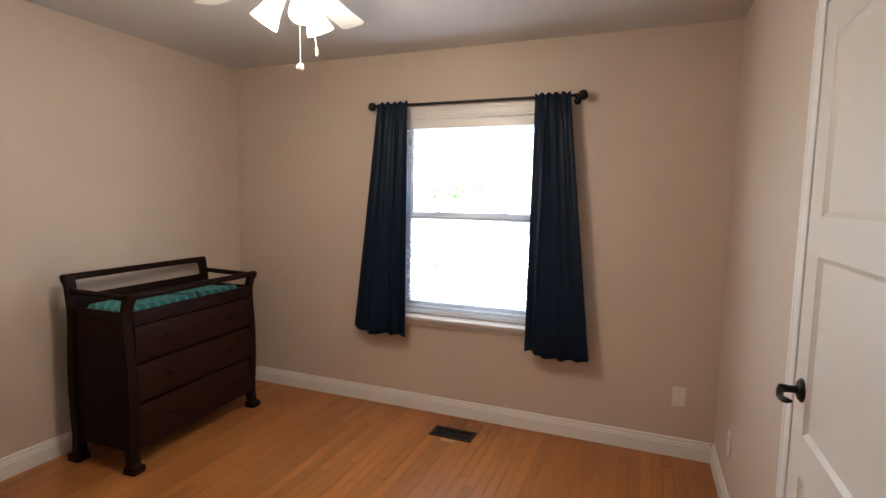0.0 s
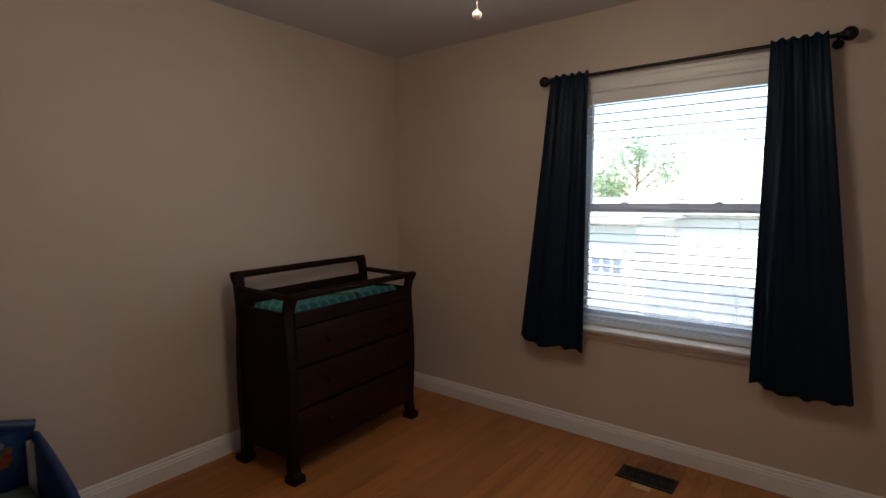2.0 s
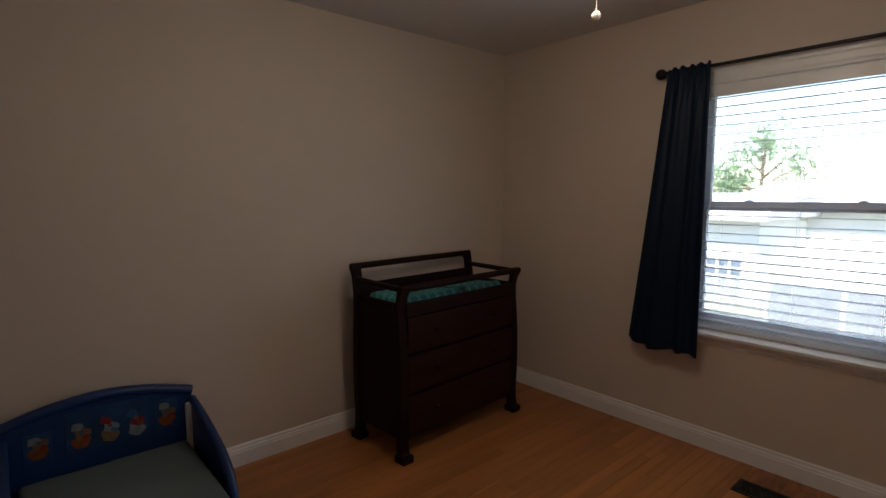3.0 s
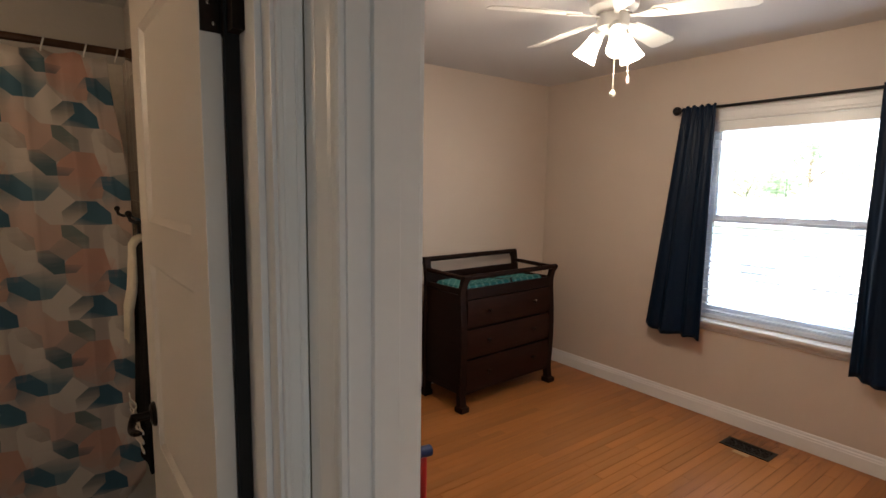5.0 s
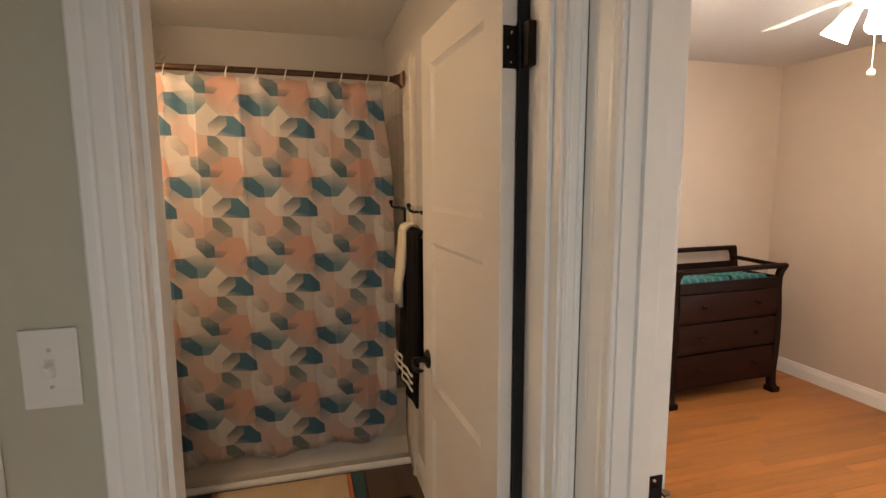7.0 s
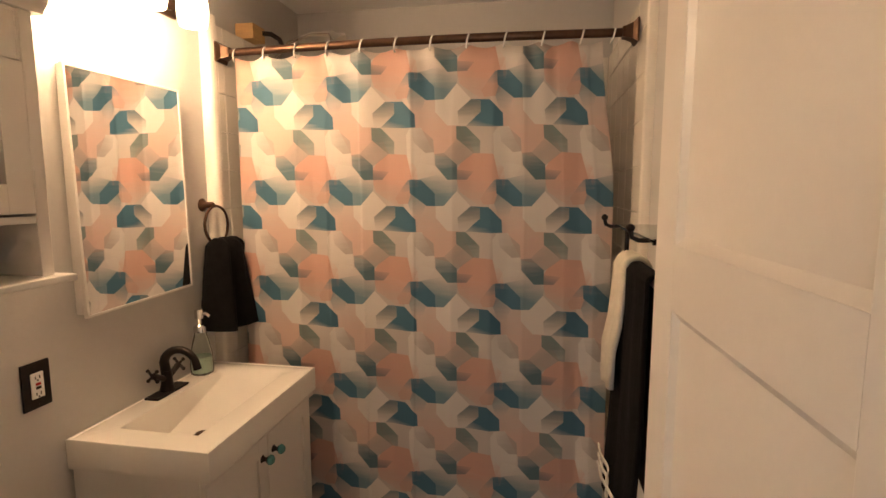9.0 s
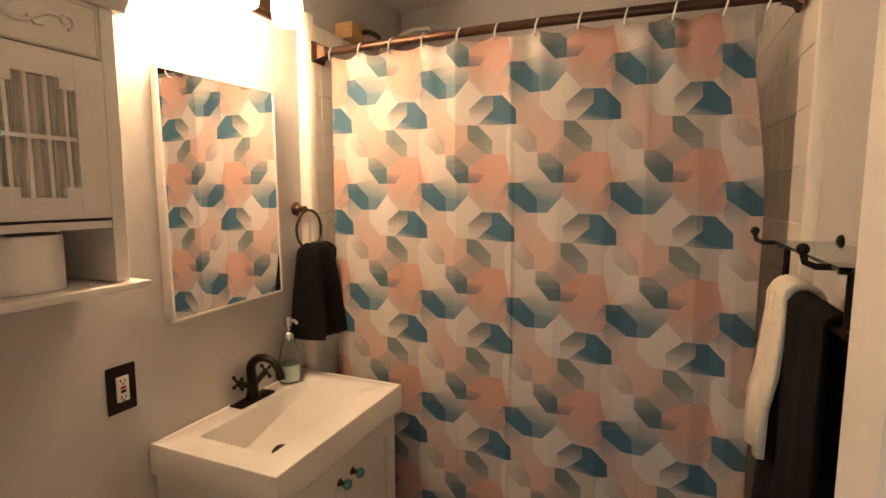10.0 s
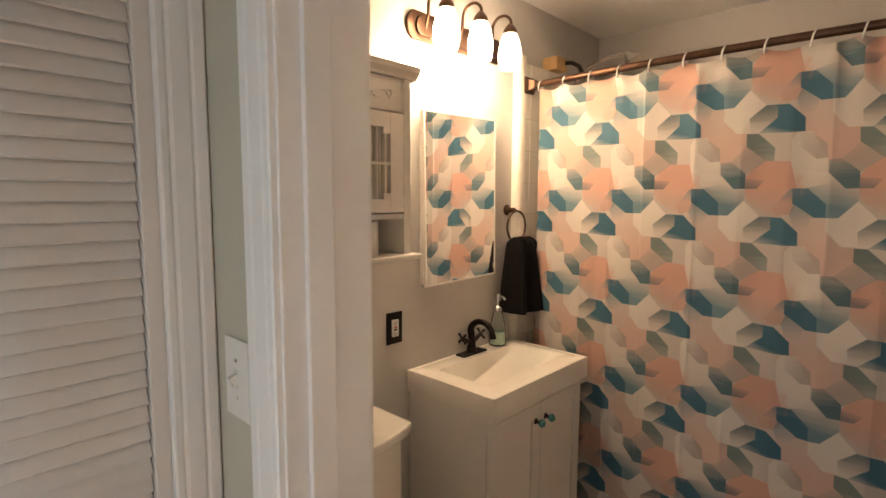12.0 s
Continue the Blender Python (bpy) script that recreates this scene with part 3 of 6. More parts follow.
def door_casing(name, axis, e0, e1, face, out, top=DH, w=0.075, w0=None):
    ob = thing(name, ((e0 + e1) / 2 if axis == "x" else face, face if axis == "x" else (e0 + e1) / 2, 0), "white painted moulded wooden door casing on the wall", "door casing", kind="structure")
    for e, way, ww in ((e0, -1, w0 or w), (e1, 1, w)):
        part("casing_leg", casing_leg(axis, e, way, face, out, 0, top, ww), M["trim"], ob)
    part("casing_head", casing_head(axis, e0 - (w0 or w), e1 + w, face, out, top, w), M["trim"], ob)
    return ob


def jamb(name, axis, e0, e1, f0, f1, top=DH, stop=None):
    """The lining of a doorway with its stops."""
    t = 0.017
    ob = thing(name, ((e0 + e1) / 2 if axis == "x" else (f0 + f1) / 2, (f0 + f1) / 2 if axis == "x" else (e0 + e1) / 2, 0), "white painted wooden door jamb lining the doorway", "door jamb", kind="structure")
    def put(n, p0, p1, q0, q1, z0, z1):
        part(n, box(p0, p1, q0, q1, z0, z1, 0.002) if axis == "x" else box(q0, q1, p0, p1, z0, z1, 0.002), M["trim"], ob)
    put("jamb_side", e0 - t, e0, f0, f1, 0, top)
    put("jamb_side", e1, e1 + t, f0, f1, 0, top)
    put("jamb_head", e0 - t, e1 + t, f0, f1, top, top + t)
    if stop:
        s0, s1 = stop
        put("door_stop", e0, e0 + 0.011, s0, s1, 0, top - 0.011)
        put("door_stop", e1 - 0.011, e1, s0, s1, 0, top - 0.011)
        put("door_stop", e0, e1, s0, s1, top - 0.011, top)
    return ob


bed_jamb = jamb("door_jamb_bedroom", "x", DX0, DX1, HN - 0.003, BS + 0.003, stop=(HN + 0.032, HN + 0.075))
door_casing("door_casing_bedroom_hall", "x", DX0 - 0.006, DX1 + 0.006, HN, -1, w=0.048, w0=0.1015)
door_casing("door_casing_bedroom", "x", DX0 - 0.006, DX1 + 0.006, BS, 1)
bath_jamb = jamb("door_jamb_bath", "y", DY0, DY1, TE - 0.003, HW + 0.003, stop=(HW - 0.075, HW - 0.032))
door_casing("door_casing_bath_hall", "y", DY0 - 0.006, DY1 + 0.006, HW, 1, w=0.038, w0=0.072)
door_casing("door_casing_bath", "y", DY0 - 0.006, DY1 + 0.006, TE, -1, w=0.040, w0=0.07)
door_casing("door_casing_closet", "y", CY0, CY1, BE, -1, w=0.062)
door_casing("door_casing_louvre", "x", LX0, LX1, HS, 1, w=0.055, w0=0.0735)

# no real part: the hinge gap's shade, put in as a black strip
part("seal_strip", box(-0.3995, -0.3885, -0.2505, DY1, 0.012, 2.03, 0.001), M["dark"], bath_jamb, "black strip standing in for the shade of the hinge gap")

# strike plate on the latch jamb of the bedroom, hinges on the other
st = thing("strike_plate", (DX0, -0.074, 0.94), "dark bronze metal strike plate screwed to the white jamb", "strike plate")
part("plate", box(DX0, DX0 + 0.003, -0.092, -0.054, 0.905, 0.985, 0.001), M["black_metal"], st)
part("latch_hole", box(DX0 + 0.002, DX0 + 0.0045, -0.082, -0.064, 0.930, 0.962), M["dark"], st)
part("lip", tube([(DX0 + 0.002, -0.055, 0.945), (DX0 + 0.001, -0.048, 0.945), (DX0 - 0.006, -0.043, 0.945)], 0.012, 8, squash=0.25), M["bronze"], st, "worn bronze lip")
for z in (0.915, 0.976):
    part("screw", lathe([(0.004, 0), (0.003, 0.002), (0, 0.0025)], 10, pose(DX0 + 0.003, -0.073, z, 0, 90, 0)), M["chrome"], st)
hg = thing("jamb_hinge", (DX1, -0.035, 1.78), "white painted butt hinge on the door jamb", "hinge")
part("leaf", box(DX1 - 0.003, DX1, -0.088, -0.052, 1.73, 1.83, 0.001), M["trim"], hg)
part("knuckle", lathe([(0.007, 0), (0.007, 0.10), (0.009, 0.102), (0.005, 0.108)], 12, pose(DX1 - 0.006, -0.044, 1.73)), M["trim"], hg)


def panel_door(name, label, to_world, width, height, material, panels=((0.20, 0.755), (0.87, 1.36), (1.465, 1.93)), stile=0.105, thick=0.035):
    """A door with recessed flat panels; its own frame: x along the width from the hinge, y from 0 (front) to thick, z up."""
    ob = thing(name, to_world @ Vector((width / 2, 0, 0)), label, "door")
    inv = Matrix.Translation(-(to_world @ Vector((width / 2, 0, 0))))

    def put(n, bm, mt, parent, lab=""):
        bmesh.ops.transform(bm, matrix=to_world, verts=bm.verts)
        return part(n, bm, mt, parent, lab)

    for x0, x1 in ((0, stile), (width - stile, width)):
        put("stile", box(x0, x1, 0, thick, 0.008, height, 0.0015), material, ob)
    zs = [0.008] + [v for p in panels for v in p] + [height]
    for z0, z1 in zip(zs[::2], zs[1::2]):
        put("rail", box(stile, width - stile, 0, thick, z0, z1), material, ob)
    for z0, z1 in panels:
        x0, x1 = stile, width - stile
        bm = box(x0, x1, 0.010, thick - 0.010, z0, z1)
        for f, s in ((0.0, 1), (thick, -1)):
            # sloped sticking round the recess
            q = bmesh.new()
            o = [(x0, z0), (x1, z0), (x1, z1), (x0, z1)]
            i = [(x0 + 0.014, z0 + 0.014), (x1 - 0.014, z0 + 0.014), (x1 - 0.014, z1 - 0.014), (x0 + 0.014, z1 - 0.014)]
            vo = [q.verts.new((x, f + s * 0.0015, z)) for x, z in o]
            vi = [q.verts.new((x, f + s * 0.0098, z)) for x, z in i]
            for k in range(4):
                q.faces.new((vo[k], vo[(k + 1) % 4], vi[(k + 1) % 4], vi[k]))
            merge(bm, q)
        put("panel", bm, material, ob)
    return ob, put


# bathroom door, standing open against the north wall
bd_m = pose(-0.403, -0.251, 0, 0, 0, 182.4)
bath_door, put = panel_door("bathroom_door", "white painted three-panel door standing open against the bathroom wall", bd_m, 0.655, 2.035, M["door"])


def lever_set(put, ob, x, z, y, out, toward):
    """A rose with a curved lever on a door's face. out: -1 for the front face; toward: the lever's way along x."""
    rose = put("rose", lathe([(0.033, 0), (0.033, 0.004), (0.026, 0.010), (0.014, 0.013)], 24, pose(x, y, z, 90 if out < 0 else -90)), M["black_metal"], ob)
    put("neck", lathe([(0.012, 0), (0.010, 0.03), (0.012, 0.045), (0.011, 0.056), (0, 0.06)], 16, pose(x, y, z, 90 if out < 0 else -90)), M["black_metal"], rose)
    pts = [(x, y + out * 0.05, z)]
    for k in range(1, 9):
        a = k / 8
        pts.append((x + toward * 0.105 * a, y + out * (0.05 + 0.012 * math.sin(a * 3.1)), z - 0.012 * math.sin(a * 2.6) + 0.006 * a))
    put("lever", tube(pts, [0.010, 0.010, 0.009, 0.009, 0.009, 0.010, 0.011, 0.010, 0.006], 12, squash=0.75), M["black_metal"], rose)


lever_set(put, bath_door, 0.595, 0.945, 0.035, 1, -1)
for z in (0.25, 1.800):
    h = put("hinge", box(-0.0015, 0.0005, 0.0, 0.033, z, z + 0.09), M["black_metal"], bath_door, "black metal butt hinge")
    part("knuckle", lathe([(0.006, -0.006), (0.0075, 0), (0.0075, 0.09), (0.006, 0.096)], 12, pose(-0.397, -0.247, z)), M["black_metal"], h)
    part("leaf", box(-0.400, TE + 0.030, -0.246, DY1, z, z + 0.09), M["black_metal"], h)
    for dz in (0.014, 0.045, 0.076):
        put("screw", lathe([(0.004, 0), (0.003, 0.0015), (0, 0.002)], 10, pose(0.0, 0.012 + 0.008 * (dz == 0.045), z + dz, 0, -90, 0)), M["chrome"], h)

# bedroom closet door, shut
cd_m = pose(BE - 0.008, CY0 + 0.002, 0, 0, 0, 90)
closet_door, cput = panel_door("closet_door", "white painted three-panel closet door, shut, with a dark lever handle", cd_m @ Matrix.Translation((0, -0.035, 0)), CY1 - CY0 - 0.004, 2.035, M["door"])
lever_set(cput, closet_door, CY1 - CY0 - 0.075, 0.985, 0.035, 1, -1)

# ---- bedroom window ----
win = thing("window_1", ((WX0 + WX1) / 2, BN, WZ0), "white double-hung window with a wooden sill and casing", "window", kind="structure")
fr = bmesh.new()
for b in ((WX0, WX0 + 0.035), (WX1 - 0.035, WX1)):
    box(b[0], b[1], 3.10, 3.20, WZ0, WZ1, 0.002, fr)
box(WX0, WX1, 3.10, 3.20, WZ1 - 0.014, WZ1, 0.002, fr)
box(WX0, WX1, 3.10, 3.20, WZ0, WZ0 + 0.035, 0.002, fr)
wf = part("window_frame", fr, M["window_vinyl"], win)
for n, z0, z1, y0 in (("lower_sash", WZ0 + 0.035, 1.405, 3.125), ("upper_sash", 1.355, WZ1 - 0.014, 3.158)):
    x0, x1 = WX0 + 0.036, WX1 - 0.036
    bm = box(x0, x0 + 0.04, y0, y0 + 0.03, z0, z1, 0.003)
    box(x1 - 0.04, x1, y0, y0 + 0.03, z0, z1, 0.003, bm)
    top_ = 0.046 if n == "lower_sash" else 0.026
    box(x0 + 0.04, x1 - 0.04, y0, y0 + 0.03, z1 - top_, z1, 0.003, bm)
    box(x0 + 0.04, x1 - 0.04, y0, y0 + 0.03, z0, z0 + 0.046, 0.003, bm)
    s = part(n, bm, M["window_vinyl"], win)
    pane = part("pane", box(x0 + 0.04, x1 - 0.04, y0 + 0.013, y0 + 0.017, z0 + 0.046, z1 - top_), M["glass"], s)
    pane.visible_shadow = False
for x in (WX0 + 0.28, WX1 - 0.28):
    part("sash_lock", lathe([(0.020, 0), (0.018, 0.005), (0.010, 0.009), (0, 0.010)], 14, pose(x, 3.137, 1.405)), M["window_vinyl"], win, "white sash lock")
part("window_sill", prism([(3.01, WZ0 - 0.028), (3.10, WZ0 - 0.028), (3.10, WZ0 - 0.004), (3.016, WZ0 - 0.004), (3.006, WZ0 - 0.012)], "x", WX0 - 0.09, WX1 + 0.09), M["trim"], win)
part("apron", prism([(BN - a, WZ0 - 0.028 - b) for a, b in ((0, 0), (0.018, 0), (0.018, 0.034), (0.011, 0.042), (0.011, 0.054), (0, 0.058))], "x", WX0 - 0.07, WX1 + 0.07), M["trim"], win)
for e, way in ((WX0, -1), (WX1, 1)):
    part("casing_leg", casing_leg("x", e, way, BN, -1, WZ0, WZ1, 0.07), M["trim"], win)
part("casing_head", casing_head("x", WX0 - 0.07, WX1 + 0.07, BN, -1, WZ1, 0.085), M["trim"], win)
for e in (WX0, WX1):
    part("reveal", box(e - 0.003, e + 0.003, BN - 0.002, 3.12, WZ0, WZ1), M["trim"], win)
part("reveal_head", box(WX0, WX1, BN - 0.002, 3.12, WZ1 - 0.004, WZ1 + 0.002), M["trim"], win)

blind = thing("window_blind", ((WX0 + WX1) / 2, 3.09, WZ0), "white slatted blind, lowered with its slats open", "blind")
bx0, bx1 = WX0 + 0.012, WX1 - 0.012
part("valance", box(bx0, bx1, 3.060, 3.070, 1.962, 2.022, 0.004), M["trim"], blind)
part("headrail", box(bx0, bx1, 3.073, 3.098, 2.008, 2.026, 0.002), M["slat"], blind)
part("bottom_rail", box(bx0, bx1, 3.073, 3.115, WZ0 + 0.006, WZ0 + 0.030, 0.004), M["slat"], blind)
z = WZ0 + 0.055
while z < 1.97:
    tilt = Matrix.Translation((0, 3.094, z)) @ pose(0, 0, 0, 0.8) @ Matrix.Translation((0, -3.094, -z))
    part("slat", box(bx0, bx1, 3.071, 3.117, z - 0.001, z + 0.001, turn=tilt), M["slat"], blind)
    z += 0.0485
for x in (bx0 + 0.16, (bx0 + bx1) / 2, bx1 - 0.16):
    for y in (3.0695, 3.1185):
        part("ladder_cord", tube([(x, y, WZ0 + 0.02), (x, y, 1.99)], 0.0011, 6), M["slat"], blind)
part("tilt_wand", tube([(bx0 + 0.10, 3.062, 1.98), (bx0 + 0.10, 3.058, 1.35)], 0.004, 8), M["slat"], blind)

# ---- curtains and rod ----
RZ, RY = 2.117, 3.0
rod = thing("curtain_rod", (-0.75, RY, RZ), "black metal curtain rod with round ball finials", "curtain rod")
part("rod", tube([(-1.40, RY, RZ), (-0.06, RY, RZ)], 0.009, 14), M["rod_black"], rod, smooth=True)
ball = [(0.009, 0), (0.013, 0.006), (0.010, 0.012), (0.014, 0.018)] + [(0.030 * math.sin(radians(a)), 0.048 - 0.030 * math.cos(radians(a))) for a in range(30, 181, 15)]
part("finial", lathe(ball, 20, pose(-1.405, RY, RZ, 0, -90, 0)), M["rod_black"], rod, smooth=True)
part("finial", lathe(ball, 20, pose(-0.095, RY, RZ, 0, 90, 0)), M["rod_black"], rod, smooth=True)
for x in (-1.375, -0.085):
    bm = tube([(x, BN, RZ - 0.02), (x, 3.03, RZ - 0.02), (x, RY, RZ - 0.012)], 0.006, 10)
    lathe([(0.022, 0), (0.020, 0.006), (0.010, 0.010)], 18, pose(x, BN, RZ - 0.02, 90), bm)
    part("bracket", bm, M["rod_black"], rod)


def cloth(top, bottom, z_top, z_bot, y0, seed, ridge, slope=0.0):
    """A gathered curtain panel with loose, uneven folds; top, bottom: (x0, x1) at the rod and at the hem; ridge: its one sharper fold."""
    rng = random.Random(seed)
    waves = [(f, rng.uniform(0, 6.28), a) for f, a in ((1.7, 0.45), (3.1, 0.40), (4.6, 0.28), (7.3, 0.14))]
    cols, rows = 150, 48
    bm = bmesh.new()
    grid = []
    for r in range(rows + 1):
        v = r / rows
        row = []
        for c in range(cols + 1):
            u = c / cols
            x = (top[0] + (top[1] - top[0]) * u) * (1 - v) + (bottom[0] + (bottom[1] - bottom[0]) * u) * v
            drift = 0.05 * math.sin(2.2 * v + seed)
            w = sum(a * math.sin(2 * math.pi * f * (u + drift * (1 - u)) + p) for f, p, a in waves)
            gather = math.sin(2 * math.pi * 11 * u + 2 * math.sin(9 * u)) * max(0, 1 - v / 0.14)
            fold = 0.016 * math.exp(-((u - ridge - 0.05 * math.sin(3 * v + seed)) / 0.045) ** 2)
            y = y0 - 0.022 * v + (0.008 + 0.007 * v) * w + 0.0035 * gather - fold * min(1, v * 2)
            z = z_top + (z_bot + slope * (0.5 - u) - z_top) * v + v ** 6 * (0.010 * w + 0.016 * math.sin(5.2 * u + seed))
            if v < 0.05:
                z += 0.007 * math.sin(31 * u + seed) * (1 - v / 0.05)
            row.append(bm.verts.new((x, y, z)))
        grid.append(row)
    for a, b in zip(grid, grid[1:]):
        for c in range(cols):
            bm.faces.new((a[c], a[c + 1], b[c + 1], b[c]))
    ob = part("curtain", bm, M["navy"], smooth=True)
    so = ob.modifiers.new("thickness", "SOLIDIFY")
    so.thickness, so.offset = 0.0025, 0
    return tagged(ob, "navy blue satin curtain panel gathered on a black rod", "curtain", "curtains at the window")


cloth((-1.405, -1.178), (-1.580, -1.165), RZ + 0.018, 0.555, RY - 0.014, 3, 0.80, 0.035)
cloth((-0.328, -0.118), (-0.338, 0.055), RZ + 0.018, 0.535, RY - 0.014, 8, 0.22)

# ---- floor register ----
reg = thing("floor_register", (-0.745, 2.805, 0), "dark bronze pierced metal floor register set in the floor", "floor register")
rx0, rx1, ry0, ry1 = -0.885, -0.605, 2.735, 2.875
bm = box(rx0, rx1, ry0, ry0 + 0.02, 0.0, 0.006, 0.002)
for b in ((rx0, rx1, ry1 - 0.02, ry1), (rx0, rx0 + 0.02, ry0 + 0.02, ry1 - 0.02), (rx1 - 0.02, rx1, ry0 + 0.02, ry1 - 0.02)):
    box(*b, 0.0, 0.006, 0.0015, bm)
part("frame", bm, M["register"], reg)
part("pan", box(rx0 + 0.015, rx1 - 0.015, ry0 + 0.015, ry1 - 0.015, -0.002, 0.0015), M["dark"], reg)
for k in range(5):
    cx = rx0 + 0.045 + k * 0.0475
    bm = tube([(cx + 0.020 * math.cos(t * math.pi / 8), 2.805 + 0.028 * math.sin(t * math.pi / 8), 0.004) for t in range(17)], 0.0035, 6)
    tube([(cx - 0.016, 2.785, 0.004), (cx + 0.016, 2.825, 0.004)], 0.003, 6, bm)
    tube([(cx - 0.016, 2.825, 0.004), (cx + 0.016, 2.785, 0.004)], 0.003, 6, bm)
    part("scroll", bm, M["register"], reg)
for y in (2.768, 2.842):
    part("bar", box(rx0 + 0.02, rx1 - 0.02, y - 0.004, y + 0.004, 0.002, 0.006, 0.001), M["register"], reg)


tagged(part("trim_floor_patch", box(-0.79, -0.70, 2.690, 2.728, 0.0, 0.0012), M["filler"]), kind="structure")


def wall_plate(name, label, m, w=0.072, h=0.115, material=None, screws=((0, 0.038), (0, -0.038))):
    """A cover plate; its own frame: x across, z up, y out of the wall towards -y."""
    ob = thing(name, m @ Vector((0, 0, 0)), label, "wall plate")
    bm = box(-w / 2, w / 2, -0.006, 0, -h / 2, h / 2, 0.0025)
    bmesh.ops.transform(bm, matrix=m, verts=bm.verts)
    part("plate", bm, material or M["plastic"], ob)
    for x, z in screws:
        bm = lathe([(0.0035, 0), (0.003, 0.0012), (0, 0.0015)], 10, pose(x, -0.006, z, 90))
        bmesh.ops.transform(bm, matrix=m, verts=bm.verts)
        part("screw", bm, material or M["chrome"], ob)
    return ob


wall_plate("blank_wall_plate", "white blank wall plate with two screws above the baseboard", pose(0.565, BN, 0.365))
wall_plate("wall_outlet", "white outlet cover plate beside the room's corner", pose(BE, 2.58, 0.335, 0, 0, -90))
sw = wall_plate("light_switch", "white toggle light switch on the grey hall wall", pose(HW, -1.105, 1.265, 0, 0, 90), 0.08, 0.128, screws=((0, 0.03), (0, -0.03)))
part("toggle", box(HW + 0.004, HW + 0.018, -1.110, -1.100, 1.258, 1.276, 0.002, turn=Matrix.Translation((HW, -1.105, 1.265)) @ pose(0, 0, 0, 0, 18, 0) @ Matrix.Translation((-HW, 1.105, -1.265))), M["plastic"], sw)
# slot drawn as a raised piece, its shade put into a greyer white
part("toggle_slot", box(HW + 0.0055, HW + 0.0068, -1.112, -1.098, 1.250, 1.280, 0.0), M["white_shadow"], sw)

# ---- changing table ----
TX0, TX1, TY0, TY1 = -2.635, -2.140, 1.632, 2.662
ct = thing("changing_table", ((TX0 + TX1) / 2, (TY0 + TY1) / 2, 0), "espresso brown wooden changing table with three drawers and sleigh rails", "changing table")
front = -2.180


def leg_profile(s, top):
    """Sleigh leg seen from the side, as (offset, height); s: which way the front bulges."""
    path = [(0.030, 0.0), (0.030, 0.035), (0.012, 0.05), (0.005, 0.10), (0.003, 0.16), (0.010, 0.26), (0.015, 0.40), (0.013, 0.55), (0.005, 0.68), (-0.004, 0.78), (-0.004, 0.86), (0.010, top - 0.06), (0.034, top - 0.02), (0.034, top)]
    back = [(-0.006, top), (-0.012, top - 0.03), (-0.032, 0.86), (-0.037, 0.78), (-0.034, 0.68), (-0.028, 0.55), (-0.026, 0.40), (-0.030, 0.26), (-0.036, 0.16), (-0.036, 0.10), (-0.030, 0.05), (-0.034, 0.035), (-0.034, 0.0)]
    return [(s * a, z) for a, z in path + back]


for y0 in (TY0 + 0.012, TY1 - 0.067):
    part("leg", prism([(TX1 - 0.04 + a, z) for a, z in leg_profile(1, 0.968)], "y", y0, y0 + 0.055), M["espresso"], ct, "curved front leg with a flared foot", smooth=True)
    part("leg", prism([(TX0 + 0.04 + a, z) for a, z in leg_profile(-1, 1.045)], "y", y0, y0 + 0.055), M["espresso"], ct, "curved back leg with a flared foot", smooth=True)
    part("foot_pad", box(TX1 - 0.082, TX1 - 0.002, y0 - 0.009, y0 + 0.064, 0.0, 0.040, 0.006), M["espresso"], ct)
    part("foot_pad", box(TX0 + 0.002, TX0 + 0.082, y0 - 0.009, y0 + 0.064, 0.0, 0.040, 0.006), M["espresso"], ct)
for y in (TY0 + 0.027, TY1 - 0.052):
    part("side_panel", prism([(TX0 + 0.06, 0.14), (TX1 - 0.07, 0.14), (TX1 - 0.05, 0.26), (TX1 - 0.045, 0.5), (TX1 - 0.06, 0.83), (TX0 + 0.06, 0.83)], "y", y, y + 0.025), M["espresso"], ct)
    part("side_rail", box(TX0 + 0.05, TX1 - 0.05, y - 0.003, y + 0.030, 0.120, 0.165, 0.006), M["espresso"], ct)
    part("top_rail", tube([(TX0 + 0.05, y + 0.012, 0.962), (TX1 - 0.03, y + 0.012, 0.950)], 0.018, 14, squash=0.9), M["espresso"], ct, "rounded guard rail", smooth=True)
    part("lower_rail", box(TX0 + 0.05, TX1 - 0.06, y + 0.002, y + 0.024, 0.832, 0.874, 0.004), M["espresso"], ct)
part("top_rail", tube([(TX1 - 0.028, TY0 + 0.012, 0.955), (TX1 - 0.028, TY1 - 0.012, 0.955)], 0.019, 14), M["espresso"], ct, "rounded front guard rail", smooth=True)
part("top_rail", tube([(TX0 + 0.028, TY0 + 0.012, 1.035), (TX0 + 0.028, TY1 - 0.012, 1.035)], 0.019, 14), M["espresso"], ct, "rounded back guard rail", smooth=True)
part("back_board", box(TX0 + 0.045, TX0 + 0.06, TY0 + 0.06, TY1 - 0.06, 0.82, 0.935, 0.004), M["espresso"], ct)
part("back_panel", box(TX0 + 0.04, TX0 + 0.052, TY0 + 0.06, TY1 - 0.06, 0.14, 0.82), M["espresso"], ct)
part("top_board", box(TX0 + 0.06, TX1 - 0.065, TY0 + 0.05, TY1 - 0.05, 0.812, 0.832, 0.003), M["espresso"], ct)
part("front_rail", box(front - 0.02, front + 0.004, TY0 + 0.066, TY1 - 0.066, 0.797, 0.872, 0.004), M["espresso"], ct)
